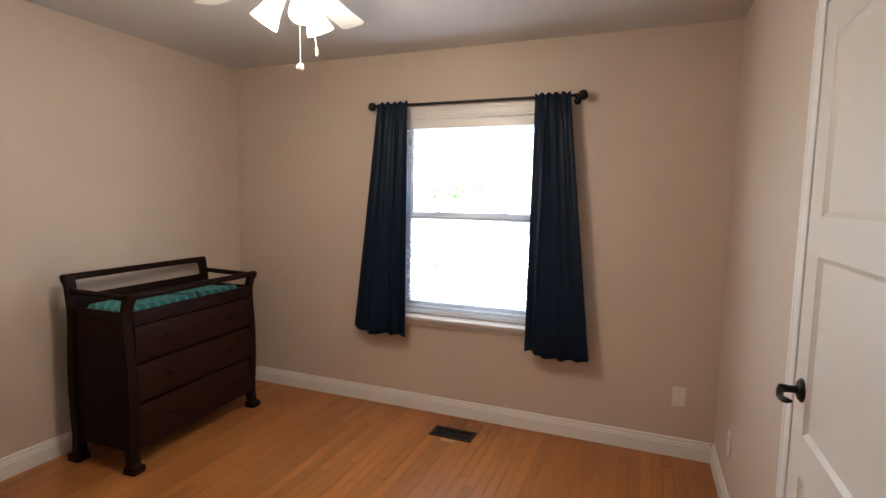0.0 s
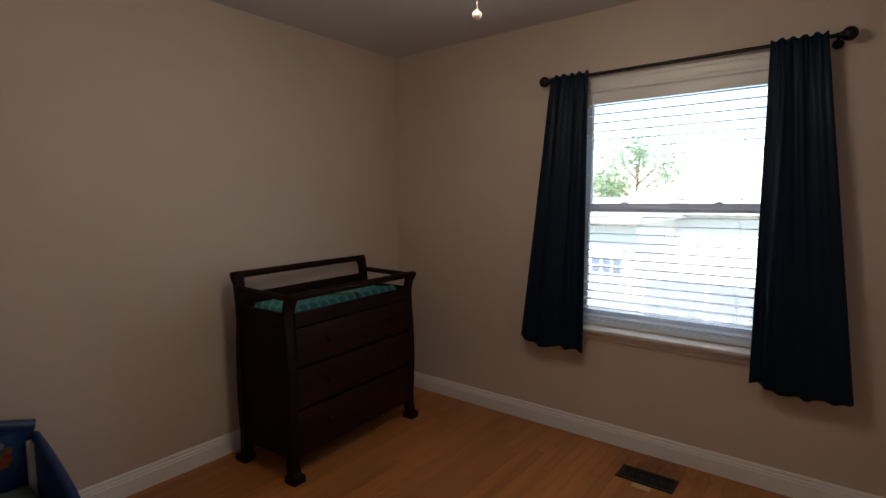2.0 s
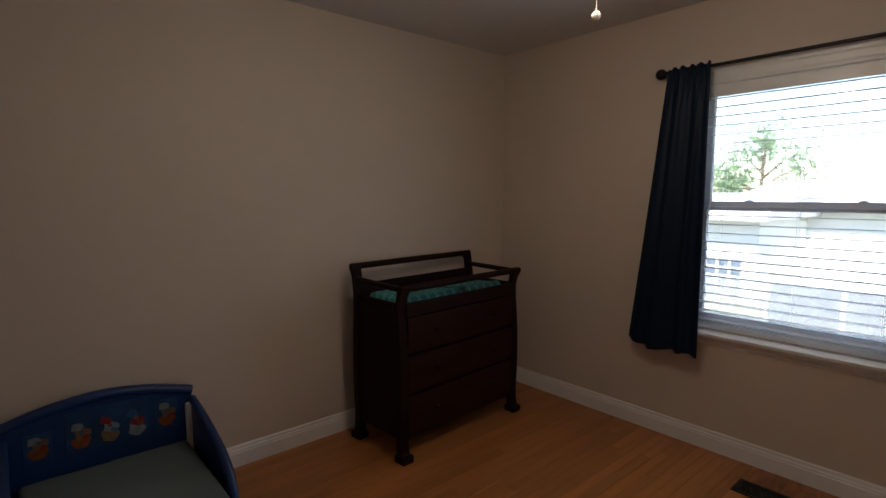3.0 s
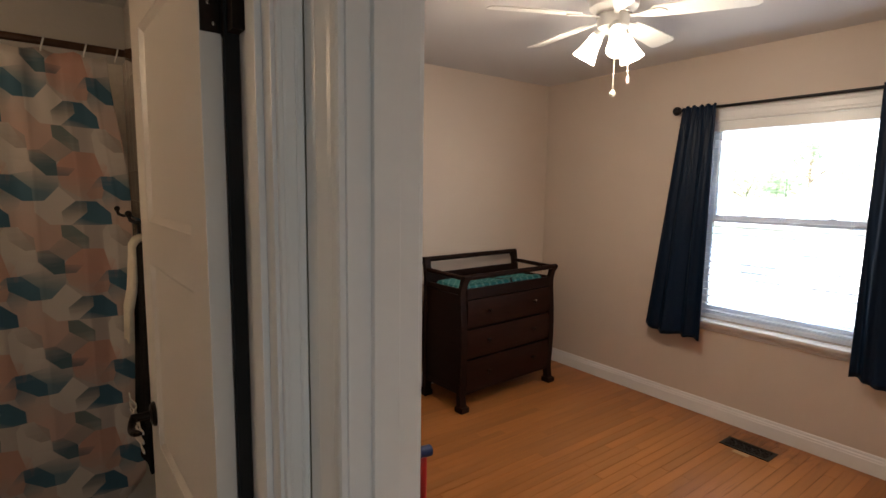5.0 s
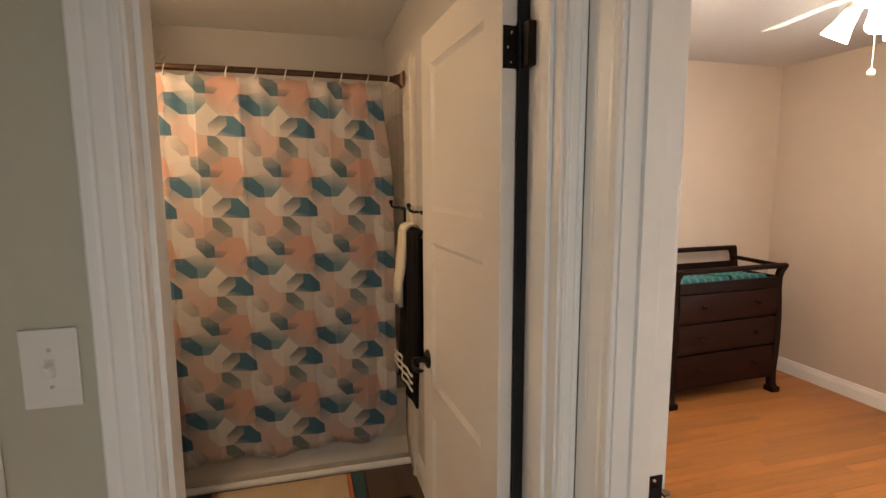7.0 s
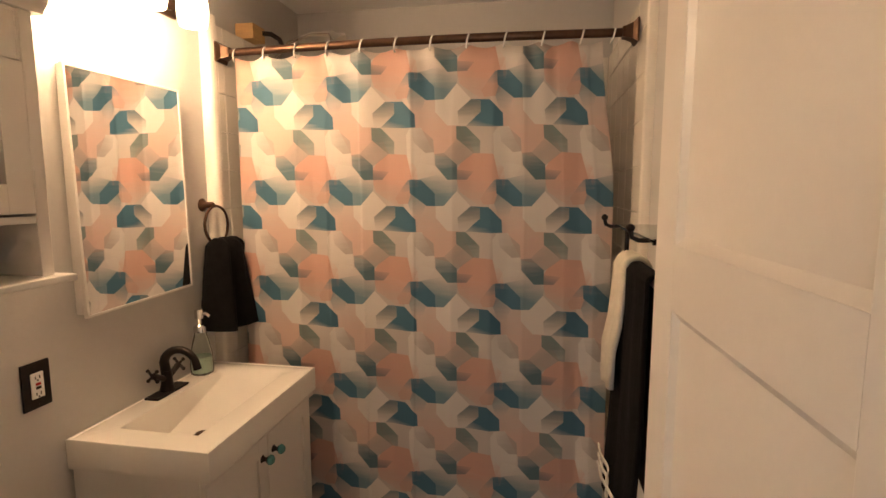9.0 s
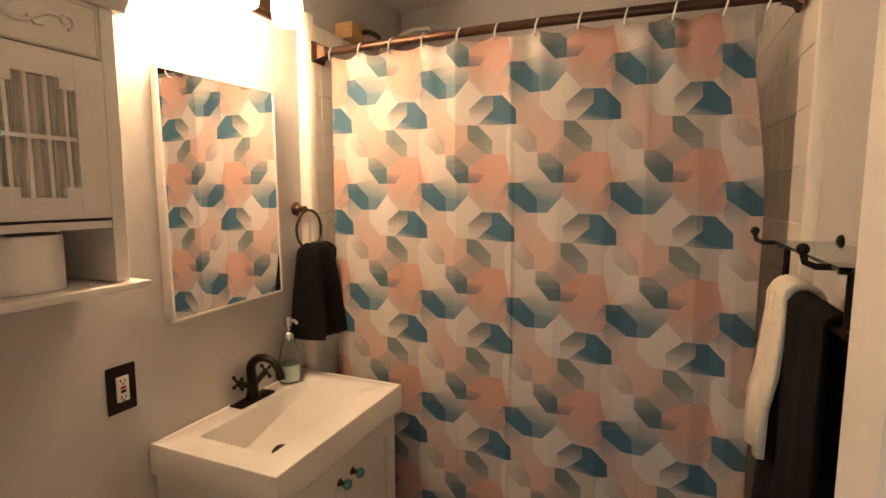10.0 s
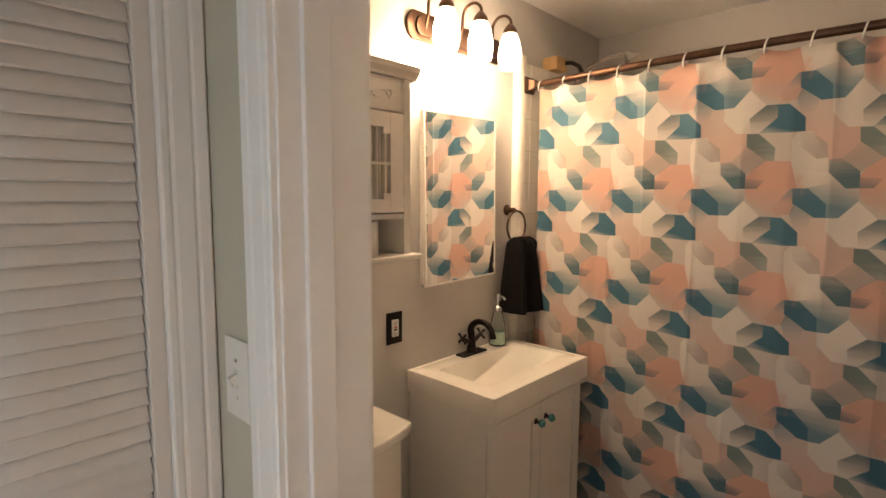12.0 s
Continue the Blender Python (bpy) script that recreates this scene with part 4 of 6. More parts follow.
for z0, z1, bulge in ((0.596, 0.790, 0.004), (0.376, 0.578, 0.008), (0.138, 0.358, 0.004)):
    y0, y1 = TY0 + 0.070, TY1 - 0.070
    o = [(front - 0.03, z0), (front + bulge, z0), *[(front + bulge + 0.006 * math.sin(math.pi * k / 8), z0 + (z1 - z0) * k / 8) for k in range(1, 8)], (front + bulge, z1), (front - 0.03, z1)]
    dr = part("drawer", prism(o, "y", y0, y1), M["espresso_front"], ct, "dark reddish brown drawer front", smooth=True)
    for y in (y0 + 0.20, y1 - 0.20):
        part("knob", lathe([(0.012, 0), (0.007, 0.006), (0.006, 0.012), (0.015, 0.018), (0.017, 0.024), (0.012, 0.031), (0, 0.033)], 16, pose(front + 0.016, y, (z0 + z1) / 2 + 0.01, 0, 90, 0)), M["espresso"], dr, "round dark wooden knob", smooth=True)
part("carcass", box(TX0 + 0.055, front - 0.032, TY0 + 0.056, TY1 - 0.056, 0.145, 0.808), M["espresso"], ct)
part("bottom_apron", prism([(y, z) for y, z in [(TY0 + 0.066, 0.138), (TY0 + 0.066, 0.112), (TY0 + 0.2, 0.118), (TY1 - 0.2, 0.118), (TY1 - 0.066, 0.112), (TY1 - 0.066, 0.138)]], "x", front - 0.02, front), M["espresso"], ct)

# contoured pad on its top
bm = bmesh.new()
nx, ny = 18, 30
px0, px1, py0, py1 = TX0 + 0.075, TX1 - 0.078, TY0 + 0.075, TY1 - 0.085
g = []
for i in range(nx + 1):
    row = []
    for j in range(ny + 1):
        u, v = i / nx, j / ny
        edge = min(u, 1 - u) * (px1 - px0)
        end = min(v, 1 - v) * (py1 - py0)
        z = 0.833 + 0.060 * (0.62 + 0.38 * abs(2 * u - 1) ** 1.5) * min(1, (edge / 0.03) ** 0.5 if edge < 0.03 else 1) * min(1, (end / 0.03) ** 0.5 if end < 0.03 else 1)
        row.append(bm.verts.new((px0 + u * (px1 - px0), py0 + v * (py1 - py0), z + 0.004 * noise.noise((u * 4, v * 7, 1)))))
    g.append(row)
for i in range(nx):
    for j in range(ny):
        bm.faces.new((g[i][j], g[i + 1][j], g[i + 1][j + 1], g[i][j + 1]))
rim = [g[i][0] for i in range(nx + 1)] + [g[nx][j] for j in range(1, ny + 1)] + [g[i][ny] for i in range(nx - 1, -1, -1)] + [g[0][j] for j in range(ny - 1, 0, -1)]
bm.faces.new(rim[::-1])
pad = tagged(part("changing_pad", bm, M["trellis"], smooth=True), "teal contoured changing pad with a pale trellis print", "changing pad")
ym = (py0 + py1) / 2
part("strap", tube([(px0 + 0.02, ym, 0.892), (px0 + 0.12, ym - 0.02, 0.881), (px1 - 0.10, ym + 0.03, 0.882), (px1 - 0.012, ym + 0.05, 0.897), (px1 + 0.003, ym + 0.05, 0.85)], 0.013, 8, squash=0.16), M["strap"], pad, "dark webbing strap")

turned = ct.matrix_basis @ pose(0, 0, 0, 0, 0, 3.5) @ ct.matrix_basis.inverted()
ct.matrix_basis = turned @ ct.matrix_basis
pad.matrix_basis = turned

# ---- toddler bed ----
tb = thing("toddler_bed", (-2.0, 0.43, 0), "blue and red plastic toddler bed with a pictured headboard", "toddler bed")
hx = -2.675
top = [(0.045, 0.44)] + [(0.045 + 0.72 * k / 14, 0.478 + 0.095 * math.sin(math.pi * (0.12 + 0.80 * k / 14)) ** 1.0) for k in range(15)] + [(0.765, 0.44)]
part("headboard", prism([(0.06, 0.12), (0.75, 0.12)] + [(y, z - 0.012) for y, z in top[::-1]], "x", hx, hx + 0.03, 0.006), M["blue"], tb, "blue arched headboard")
part("head_rim", tube([(hx + 0.02, y, z) for y, z in top[1:-1]], 0.024, 12), M["blue"], tb, "rounded blue top rim", smooth=True)
PICTURE = mat("picture_sky", (0.010, 0.045, 0.13), 0.4, vary=0.6, scale=9, bump=0)
PATCH = [mat("print_" + n, c, 0.4, vary=0.35, scale=50, bump=0) for n, c in (("orange", (0.22, 0.055, 0.015)), ("tan", (0.17, 0.10, 0.045)), ("white", (0.19, 0.21, 0.23)), ("red", (0.22, 0.016, 0.016)), ("sky", (0.025, 0.10, 0.22)))]
for y0, y1, z1 in ((0.120, 0.215, 0.470), (0.262, 0.575, 0.525), (0.600, 0.700, 0.490)):
    pic = part("picture_panel", box(hx + 0.029, hx + 0.033, y0, y1, 0.345, z1, 0.001), PICTURE, tb, "printed picture panel in blue, orange and white")
    n = max(1, round((y1 - y0) / 0.1))
    for k in range(n):
        cy = y0 + (k + 0.5) * (y1 - y0) / n
        for d, dy, z, r, tone in ((0, 0, 0.385, 0.034, 0), (1, 0.006, 0.425, 0.029, 1), (2, -0.012, 0.458, 0.022, 2), (2, 0.018, 0.410, 0.012, 3), (3, 0.004, 0.432, 0.009, 4)):
            o = [(cy + dy + r * (1 + 0.22 * math.sin(3 * t + k + tone)) * math.cos(t), min(z, z1 - r - 0.006) + r * (1 + 0.22 * math.cos(2 * t + k)) * 0.92 * math.sin(t)) for t in [2 * math.pi * q / 14 for q in range(14)]]
            part("print_patch", prism(o, "x", hx + 0.0331 + 0.0005 * d, hx + 0.0335 + 0.0005 * d), PATCH[(tone + k) % 5], pic)
for y in (0.075, 0.745):
    if y > 0.4:
        part("post", box(hx + 0.032, hx + 0.056, y - 0.016, y + 0.016, 0.10, 0.45, 0.005), M["white_shadow"], tb, "white upright behind the arm")
    s = 1 if y > 0.4 else -1
    arm = [(-2.64, 0.462), (-2.52, 0.442), (-2.36, 0.408), (-2.22, 0.365), (-2.12, 0.305), (-2.08, 0.225), (-2.072, 0.14)]
    part("side_arm", prism([(-2.65, 0.12)] + [(x, z) for x, z in arm], "y", y + s * 0.008, y + s * 0.030, 0.005), M["blue"], tb, "blue sloping side guard")
    part("arm_rim", tube([(x, y + s * 0.019, z) for x, z in arm], 0.019, 12), M["blue"], tb, smooth=True)
    part("side_board", box(-2.08, -1.30, y - 0.012, y + 0.012, 0.13, 0.215, 0.008), M["blue"], tb)
    part("foot_post", lathe([(0.020, 0), (0.020, 0.36), (0.016, 0.37)], 16, pose(-1.265, y, 0)), M["red"], tb, "red round foot post", smooth=True)
    part("leg", lathe([(0.022, 0), (0.022, 0.13)], 14, pose(-2.62, y, 0)), M["blue"], tb, smooth=True)
bm = tube([(-1.265, 0.035, 0.385), (-1.265, 0.15, 0.395), (-1.265, 0.43, 0.405), (-1.265, 0.68, 0.395), (-1.265, 0.785, 0.385)], 0.026, 12)
part("foot_rim", bm, M["blue"], tb, "rounded blue footboard top", smooth=True)
part("footboard", box(-1.277, -1.253, 0.095, 0.73, 0.14, 0.30, 0.008), M["blue"], tb)
part("base_deck", box(-2.64, -1.28, 0.09, 0.73, 0.125, 0.145), M["blue"], tb)
bm = box(-2.635, -1.29, 0.095, 0.728, 0.148, 0.275, 0.028, seg=4)
bmesh.ops.subdivide_edges(bm, edges=[e for e in bm.edges if e.calc_length() > 0.2], cuts=14, use_grid_fill=True)
for v in bm.verts:
    if v.co.z > 0.25:
        v.co.z += 0.010 * noise.noise(v.co * 6) + 0.004 * noise.noise(v.co * 22)
tagged(part("mattress", bm, M["sheet"], smooth=True), "small mattress under a grey-teal fitted sheet", "mattress")

# ---- ceiling fan ----
fan = thing("ceiling_fan", FAN, "white five-blade flush ceiling fan with three lit glass shades", "ceiling fan")
fm = Matrix.Translation(FAN)
part("housing", lathe([(0.085, 0), (0.105, -0.006), (0.118, -0.03), (0.118, -0.07), (0.108, -0.09), (0.105, -0.115), (0.085, -0.13), (0.06, -0.135)], 40, fm), M["fan_white"], fan, smooth=True)
part("trim_ring", lathe([(0.075, -0.134), (0.078, -0.138), (0.078, -0.146), (0.07, -0.149)], 36, fm), M["chrome"], fan, "thin metal ring", smooth=True)
part("switch_housing", lathe([(0.068, -0.149), (0.070, -0.165), (0.068, -0.20), (0.050, -0.215), (0.03, -0.222)], 32, fm), M["fan_white"], fan, smooth=True)
for k in range(5):
    m = fm @ pose(0, 0, -0.150, 0, 0, 27 + 72 * k) @ Matrix.Diagonal((0.955, 0.95, 1, 1))
    w = [(0.175, -0.042), (0.30, -0.052), (0.56, -0.062), (0.585, -0.058), (0.600, -0.040), (0.600, 0.040), (0.585, 0.058), (0.56, 0.062), (0.30, 0.052), (0.175, 0.042), (0.160, 0.02), (0.160, -0.02)]
    bm = prism(w, "z", -0.003, 0.003, 0.0012)
    bmesh.ops.transform(bm, matrix=m @ pose(0, 0, 0, -12), verts=bm.verts)
    bl = part("blade", bm, M["fan_white"], fan)
    bm = prism([(0.060, -0.014), (0.11, -0.012), (0.15, -0.026), (0.20, -0.034), (0.225, -0.020), (0.235, 0), (0.225, 0.020), (0.20, 0.034), (0.15, 0.026), (0.11, 0.012), (0.060, 0.014)], "z", -0.009, -0.004, 0.0015)
    bmesh.ops.transform(bm, matrix=m @ pose(0, 0, 0, -12), verts=bm.verts)
    part("blade_bracket", bm, M["fan_white"], bl)
for a in SHADES:
    m = fm @ pose(0, 0, -0.205, 0, 0, a) @ Matrix.Translation((0.055, 0, 0)) @ pose(0, 0, 0, 0, 180 - 32, 0)
    part("lamp_cup", lathe([(0.018, -0.02), (0.026, 0.0), (0.028, 0.02), (0.022, 0.03)], 20, m), M["fan_white"], fan, smooth=True)
    part("shade", lathe([(0.026, 0.022), (0.031, 0.040), (0.035, 0.065), (0.041, 0.092), (0.050, 0.118), (0.056, 0.138), (0.0535, 0.138), (0.047, 0.117), (0.038, 0.09), (0.030, 0.05)], 28, m, cap=False), M["shade"], fan, "lit white glass shade", smooth=True)
for dx, dy, ln, big in ((0.004, 0.016, 0.475, True), (0.085, 0.01, 0.425, False)):
    top = FAN + Vector((dx * (1 if big else 0.5), dy, -0.20))
    end = FAN + Vector((dx, dy, -ln))
    ch = part("pull_chain", tube([top, top * 0.5 + end * 0.5 + Vector((0.004 * (not big), 0, 0)), end], 0.0010, 6), M["chain"], fan, "thin bead pull chain")
    if big:
        part("pull_ball", lathe([(0.004, 0.010)] + [(0.0145 * math.sin(radians(t)), -0.008 - 0.0145 * -math.cos(radians(t))) for t in range(15, 181, 15)], 16, Matrix.Translation(end)), M["chain"], ch, "round pale wooden ball")
    else:
        part("pull_weight", lathe([(0.003, 0.004), (0.005, 0), (0.006, -0.02), (0.005, -0.026), (0, -0.027)], 12, Matrix.Translation(end)), M["chain"], ch)

# ---- hall: louvred closet door ----
lv = thing("louvred_door", ((LX0 + LX1) / 2, HS, 0), "white painted louvred wooden bifold closet door, shut", "closet door")
ly0, ly1 = HS - 0.030, HS - 0.002
mid = (LX0 + LX1) / 2
for x0, x1 in ((LX0 - 0.006, mid - 0.001), (mid + 0.001, LX1 + 0.006)):
    leaf = part("leaf_frame", box(x0, x0 + 0.030, ly0, ly1, 0.012, 2.03, 0.003), M["door"], lv, "white stiles and rails of one leaf")
    part("stile", box(x1 - 0.030, x1, ly0, ly1, 0.012, 2.03, 0.003), M["door"], leaf)
    for z0, z1 in ((0.012, 0.14), (0.98, 1.05), (1.95, 2.03)):
        part("rail", box(x0 + 0.034, x1 - 0.034, ly0, ly1, z0, z1, 0.002), M["door"], leaf)
    for z0, z1 in ((0.145, 0.975), (1.055, 1.945)):
        z = z0 + 0.012
        while z < z1 - 0.005:
            tilt = Matrix.Translation((0, HS - 0.021, z)) @ pose(0, 0, 0, -64) @ Matrix.Translation((0, 0.021 - HS, -z))
            part("slat", box(x0 + 0.032, x1 - 0.032, HS - 0.0435, HS + 0.0015, z - 0.003, z + 0.003, turn=tilt), M["door"], leaf)
            z += 0.0292

# ---- bathroom: tub, tiles, shower ----
tub = thing("bathtub", (-2.37, -1.0, 0), "cream enamelled built-in bathtub with a plain apron", "bathtub")
tx0, tx1, ty0, ty1, th = TW + 0.004, -2.050, TS + 0.045, HN - 0.024, 0.40
part("apron", prism([(tx1 - 0.02, 0), (tx1 + 0.062, 0), (tx1 + 0.058, 0.05), (tx1 + 0.012, 0.13), (tx1, 0.17), (tx1, th - 0.02), (tx1 - 0.02, th - 0.02)], "y", ty0, ty1), M["tub"], tub)
bm = tube([(tx1 - 0.025, ty0, th - 0.012), (tx1 - 0.025, ty1, th - 0.012)], 0.026, 12, squash=0.6)
part("front_rim", bm, M["tub"], tub, smooth=True)
for n, b in (("rim", (tx0, tx0 + 0.08, ty0, ty1)), ("rim", (tx0 + 0.08, tx1 - 0.03, ty0, ty0 + 0.10)), ("rim", (tx0 + 0.08, tx1 - 0.03, ty1 - 0.10, ty1))):
    part(n, box(*b, th - 0.03, th, 0.008), M["tub"], tub)
bm = bmesh.new()
rings = []
for d, z in ((0, th - 0.01), (0.02, 0.25), (0.05, 0.10), (0.12, 0.06)):
    x0, x1, y0, y1 = tx0 + 0.07 + d, tx1 - 0.04 - d, ty0 + 0.09 + d * 1.6, ty1 - 0.09 - d * 1.2
    pts = []
    for cx, cy, a in ((x1 - 0.1, y1 - 0.1, 0), (x0 + 0.1, y1 - 0.1, 90), (x0 + 0.1, y0 + 0.1, 180), (x1 - 0.1, y0 + 0.1, 270)):
        pts += arc(cx, cy, 0.1, a, a + 90, 5)
    rings.append([bm.verts.new((x, y, z)) for x, y in pts])
for a, b in zip(rings, rings[1:]):
    for k in range(len(a)):
        bm.faces.new((a[k], a[(k + 1) % len(a)], b[(k + 1) % len(a)], b[k]))
bm.faces.new(rings[-1])
part("basin", bm, M["tub"], tub, smooth=True)
structure("trim_tub_floor", prism([(-1.984, 0), (-1.958, 0), (-1.960, 0.012), (-1.970, 0.022), (-1.984, 0.026)], "y", TS + 0.002, HN - 0.018), M["trim"])

# wall tile in the tub's alcove: beds of mortar, tiles laid last
TILE_TOP = 2.19
structure("tile_bed_south", box(TW + 0.002, -1.985, TS, TS + 0.036, 0.0, TILE_TOP), M["grout"])
structure("tile_bed_north", box(TW + 0.002, -1.855, HN - 0.016, HN, 0.0, TILE_TOP), M["grout"])
structure("tile_bed_west", box(TW, TW + 0.012, TS + 0.04, HN - 0.02, 0.40, TILE_TOP), M["grout"])
bm = prism([(-1.985 + a, TS + b) for a, b in [(0, 0), (0.045, 0), (0.045, 0.030), (0.040, 0.040), (0.030, 0.045), (0, 0.045)]], "z", 0, TILE_TOP + 0.03)
structure("trim_tile_edge_south", bm, M["tile"], True)
bm = prism([(-1.855 + a, HN - b) for a, b in [(0, 0), (0.030, 0), (0.030, 0.016), (0.024, 0.026), (0.012, 0.030), (0, 0.028)]], "z", 0.0, TILE_TOP - 0.03)
structure("trim_tile_edge_north", bm, M["tile"], True)

sr = thing("shower_rod", (-2.005, -1.0, 2.085), "dark bronze shower curtain rod with square wall flanges", "shower rod")
RX, SZ = -2.005, 2.085
rodpath = [(RX + 0.035 * math.sin(math.pi * k / 20), TS + 0.06 + (HN - 0.05 - TS - 0.06) * k / 20, SZ) for k in range(21)]
part("rod", tube(rodpath, 0.0150, 16), M["bronze"], sr, smooth=True)
for y, s in ((TS + 0.045, 1), (HN - 0.028, -1)):
    bm = bmesh.new()
    rings = [[bm.verts.new((RX + a * hw, y + s * d, SZ + b * hw)) for a, b in ((1, 1), (-1, 1), (-1, -1), (1, -1))] for hw, d in ((0.038, 0.0), (0.038, 0.006), (0.026, 0.018), (0.018, 0.042), (0.018, 0.05))]
    for a, b in zip(rings, rings[1:]):
        for k in range(4):
            bm.faces.new((a[k], a[(k + 1) % 4], b[(k + 1) % 4], b[k]))
    bm.faces.new(rings[0])
    bm.faces.new(rings[-1])
    part("flange", bm, M["bronze"], sr, "square flared bronze flange")

# shower curtain
bm = bmesh.new()
uvl = bm.loops.layers.uv.new("UVMap")
cols, rows = 260, 44
CY_0, CY_1 = -1.700, -0.250
# the cloth keeps the creases of its packing: sharp ridges, shallow hollows between
CREASES = [-1.76, -1.675, -1.59, -1.441, -1.305, -1.174, -0.986, -0.84, -0.673, -0.55, -0.424, -0.315, -0.20]


def pleat(y, v):
    """How far the cloth stands out into the room at a place along the rod."""
    k = max(i for i in range(len(CREASES) - 1) if CREASES[i] <= y)
    a, b = CREASES[k], CREASES[k + 1]
    t = (y - a) / (b - a)
    depth = (0.050 + 0.026 * math.sin(k * 2.7)) * (b - a)
    a_ = abs(2 * t - 1)
    return depth * (a_ ** 1.35 - 6 * max(0, a_ - 0.9) ** 2 - 0.45) * (0.8 + 0.4 * v)


g = []
for r in range(rows + 1):
    v = r / rows
    row = []
    for c in range(cols + 1):
        u = c / cols
        y = CY_0 + (CY_1 - CY_0) * u
        gather = math.sin(2 * math.pi * 11 * u + 1.4 * math.sin(23 * u))
        x = RX + 0.035 * math.sin(math.pi * u) + pleat(y + 0.012 * math.sin(2.1 * v + 9 * y), v) + 0.010 * v * math.sin(u * 5.1 + 1.3)
        x += 0.006 * max(0, 1 - 6 * v) * gather + 0.0018 * noise.noise((y * 9, v * 7, 3))
        # drawn in at the top of the free edge, falling open below
        fall = min(1, v / 0.32)
        fall = fall * fall * (3 - 2 * fall)
        y2 = y - 0.054 * (1 - fall) * max(0, (u - 0.72) / 0.28) ** 1.3
        zt = SZ - 0.022 - 0.014 * (0.5 - 0.5 * math.cos(2 * math.pi * u * 11)) ** 0.6
        zb = 0.150 + 0.013 * math.sin(u * 19) + 0.008 * math.sin(u * 41 + 1) + 0.13 * max(0, (u - 0.88) / 0.12) ** 2
        z = zt + (zb - zt) * v
        row.append(bm.verts.new((x, y2, z)))
    g.append(row)
for r in range(rows):
    for c in range(cols):
        f = bm.faces.new((g[r][c], g[r][c + 1], g[r + 1][c + 1], g[r + 1][c]))
        for lp, (rr, cc) in zip(f.loops, ((r, c), (r, c + 1), (r + 1, c + 1), (r + 1, c))):
            lp[uvl].uv = (CY_0 + (CY_1 - CY_0) * cc / cols, g[rr][cc].co.z)
bar = part("shower_curtain", bm, M["print"], smooth=True)
so = bar.modifiers.new("thickness", "SOLIDIFY")
so.thickness, so.offset = 0.0015, 0
tagged(bar, "shower curtain printed with teal, coral and cream facets", "shower curtain")
RING_CLEAR = mat("milky_plastic", (0.78, 0.77, 0.74), 0.2, vary=0.03, bump=0, coat=0.5)
for k in range(12):
    u = (k + 0.04) / 11 if k < 11 else 0.985
    y = CY_0 + (CY_1 - CY_0) * min(u, 0.99)
    x = RX + 0.035 * math.sin(math.pi * u)
    pts = [(x + 0.022 * math.cos(t), y + 0.006 * math.sin(t), SZ - 0.010 + 0.025 * math.sin(t)) for t in [2 * math.pi * j / 16 for j in range(16)]]
    tagged(part("curtain_ring", tube(pts + [pts[0]], 0.0032, 7), RING_CLEAR, smooth=True), "clear plastic shower curtain ring on the rod", "curtain ring", "rings on the shower rod")

sh = thing("shower_fitting", (-2.30, TS + 0.04, 2.10), "chrome shower head on a short bent arm", "shower head")
part("arm", tube([(-2.40, TS + 0.036, 2.13), (-2.40, TS + 0.07, 2.15), (-2.39, -1.66, 2.225), (-2.375, -1.54, 2.252), (-2.36, -1.44, 2.246)], 0.010, 10), M["chrome"], sh, smooth=True)
part("escutcheon", lathe([(0.030, 0), (0.026, 0.006), (0.012, 0.012)], 18, pose(-2.40, TS + 0.036, 2.13, -90)), M["chrome"], sh, smooth=True)
part("head", lathe([(0.012, 0.0), (0.018, 0.012), (0.026, 0.03), (0.046, 0.05), (0.048, 0.062), (0.042, 0.066)], 22, pose(-2.36, -1.445, 2.25, -140)), M["chrome"], sh, smooth=True)
wb = thing("caddy_hook", (-2.24, TS + 0.04, 2.19), "pale pine block with a black bent hook on the tile ledge", "hook")
part("block", box(-2.290, -2.190, TS + 0.001, TS + 0.085, 2.193, 2.258, 0.004), M["pine"], wb, "pale pine block")
part("hook", tube([(-2.275, TS + 0.085, 2.235), (-2.28, TS + 0.12, 2.232), (-2.285, TS + 0.155, 2.210), (-2.29, TS + 0.175, 2.17)], 0.011, 10), M["black_metal"], wb, "black bent hook", smooth=True)

# ---- vanity and sink ----
VX0, VX1, VY0, VY1 = -1.915, -1.245, TS, -1.365
vn = thing("vanity_cabinet", ((VX0 + VX1) / 2, -1.59, 0), "white painted vanity cabinet with two shaker doors", "vanity cabinet")
cx0, cx1, cy1, cz = VX0 + 0.014, VX1 - 0.014, VY1 - 0.022, 0.768
part("side_panel", box(cx0, cx0 + 0.018, VY0 + 0.004, cy1 - 0.02, 0.0, cz, 0.0015), M["vanity"], vn)
part("side_panel", box(cx1 - 0.018, cx1, VY0 + 0.004, cy1 - 0.02, 0.0, cz, 0.0015), M["vanity"], vn)
part("back_panel", box(cx0 + 0.018, cx1 - 0.018, VY0 + 0.004, VY0 + 0.012, 0.08, cz), M["vanity"], vn)
part("bottom_shelf", box(cx0 + 0.018, cx1 - 0.018, VY0 + 0.012, cy1 - 0.022, 0.08, 0.096), M["vanity"], vn)
part("toe_board", box(cx0 + 0.018, cx1 - 0.018, cy1 - 0.07, cy1 - 0.055, 0.0, 0.08), M["vanity"], vn)
part("face_frame", box(cx0, cx1, cy1 - 0.019, cy1 - 0.003, 0.715, cz, 0.001), M["vanity"], vn)
midx = (cx0 + cx1) / 2
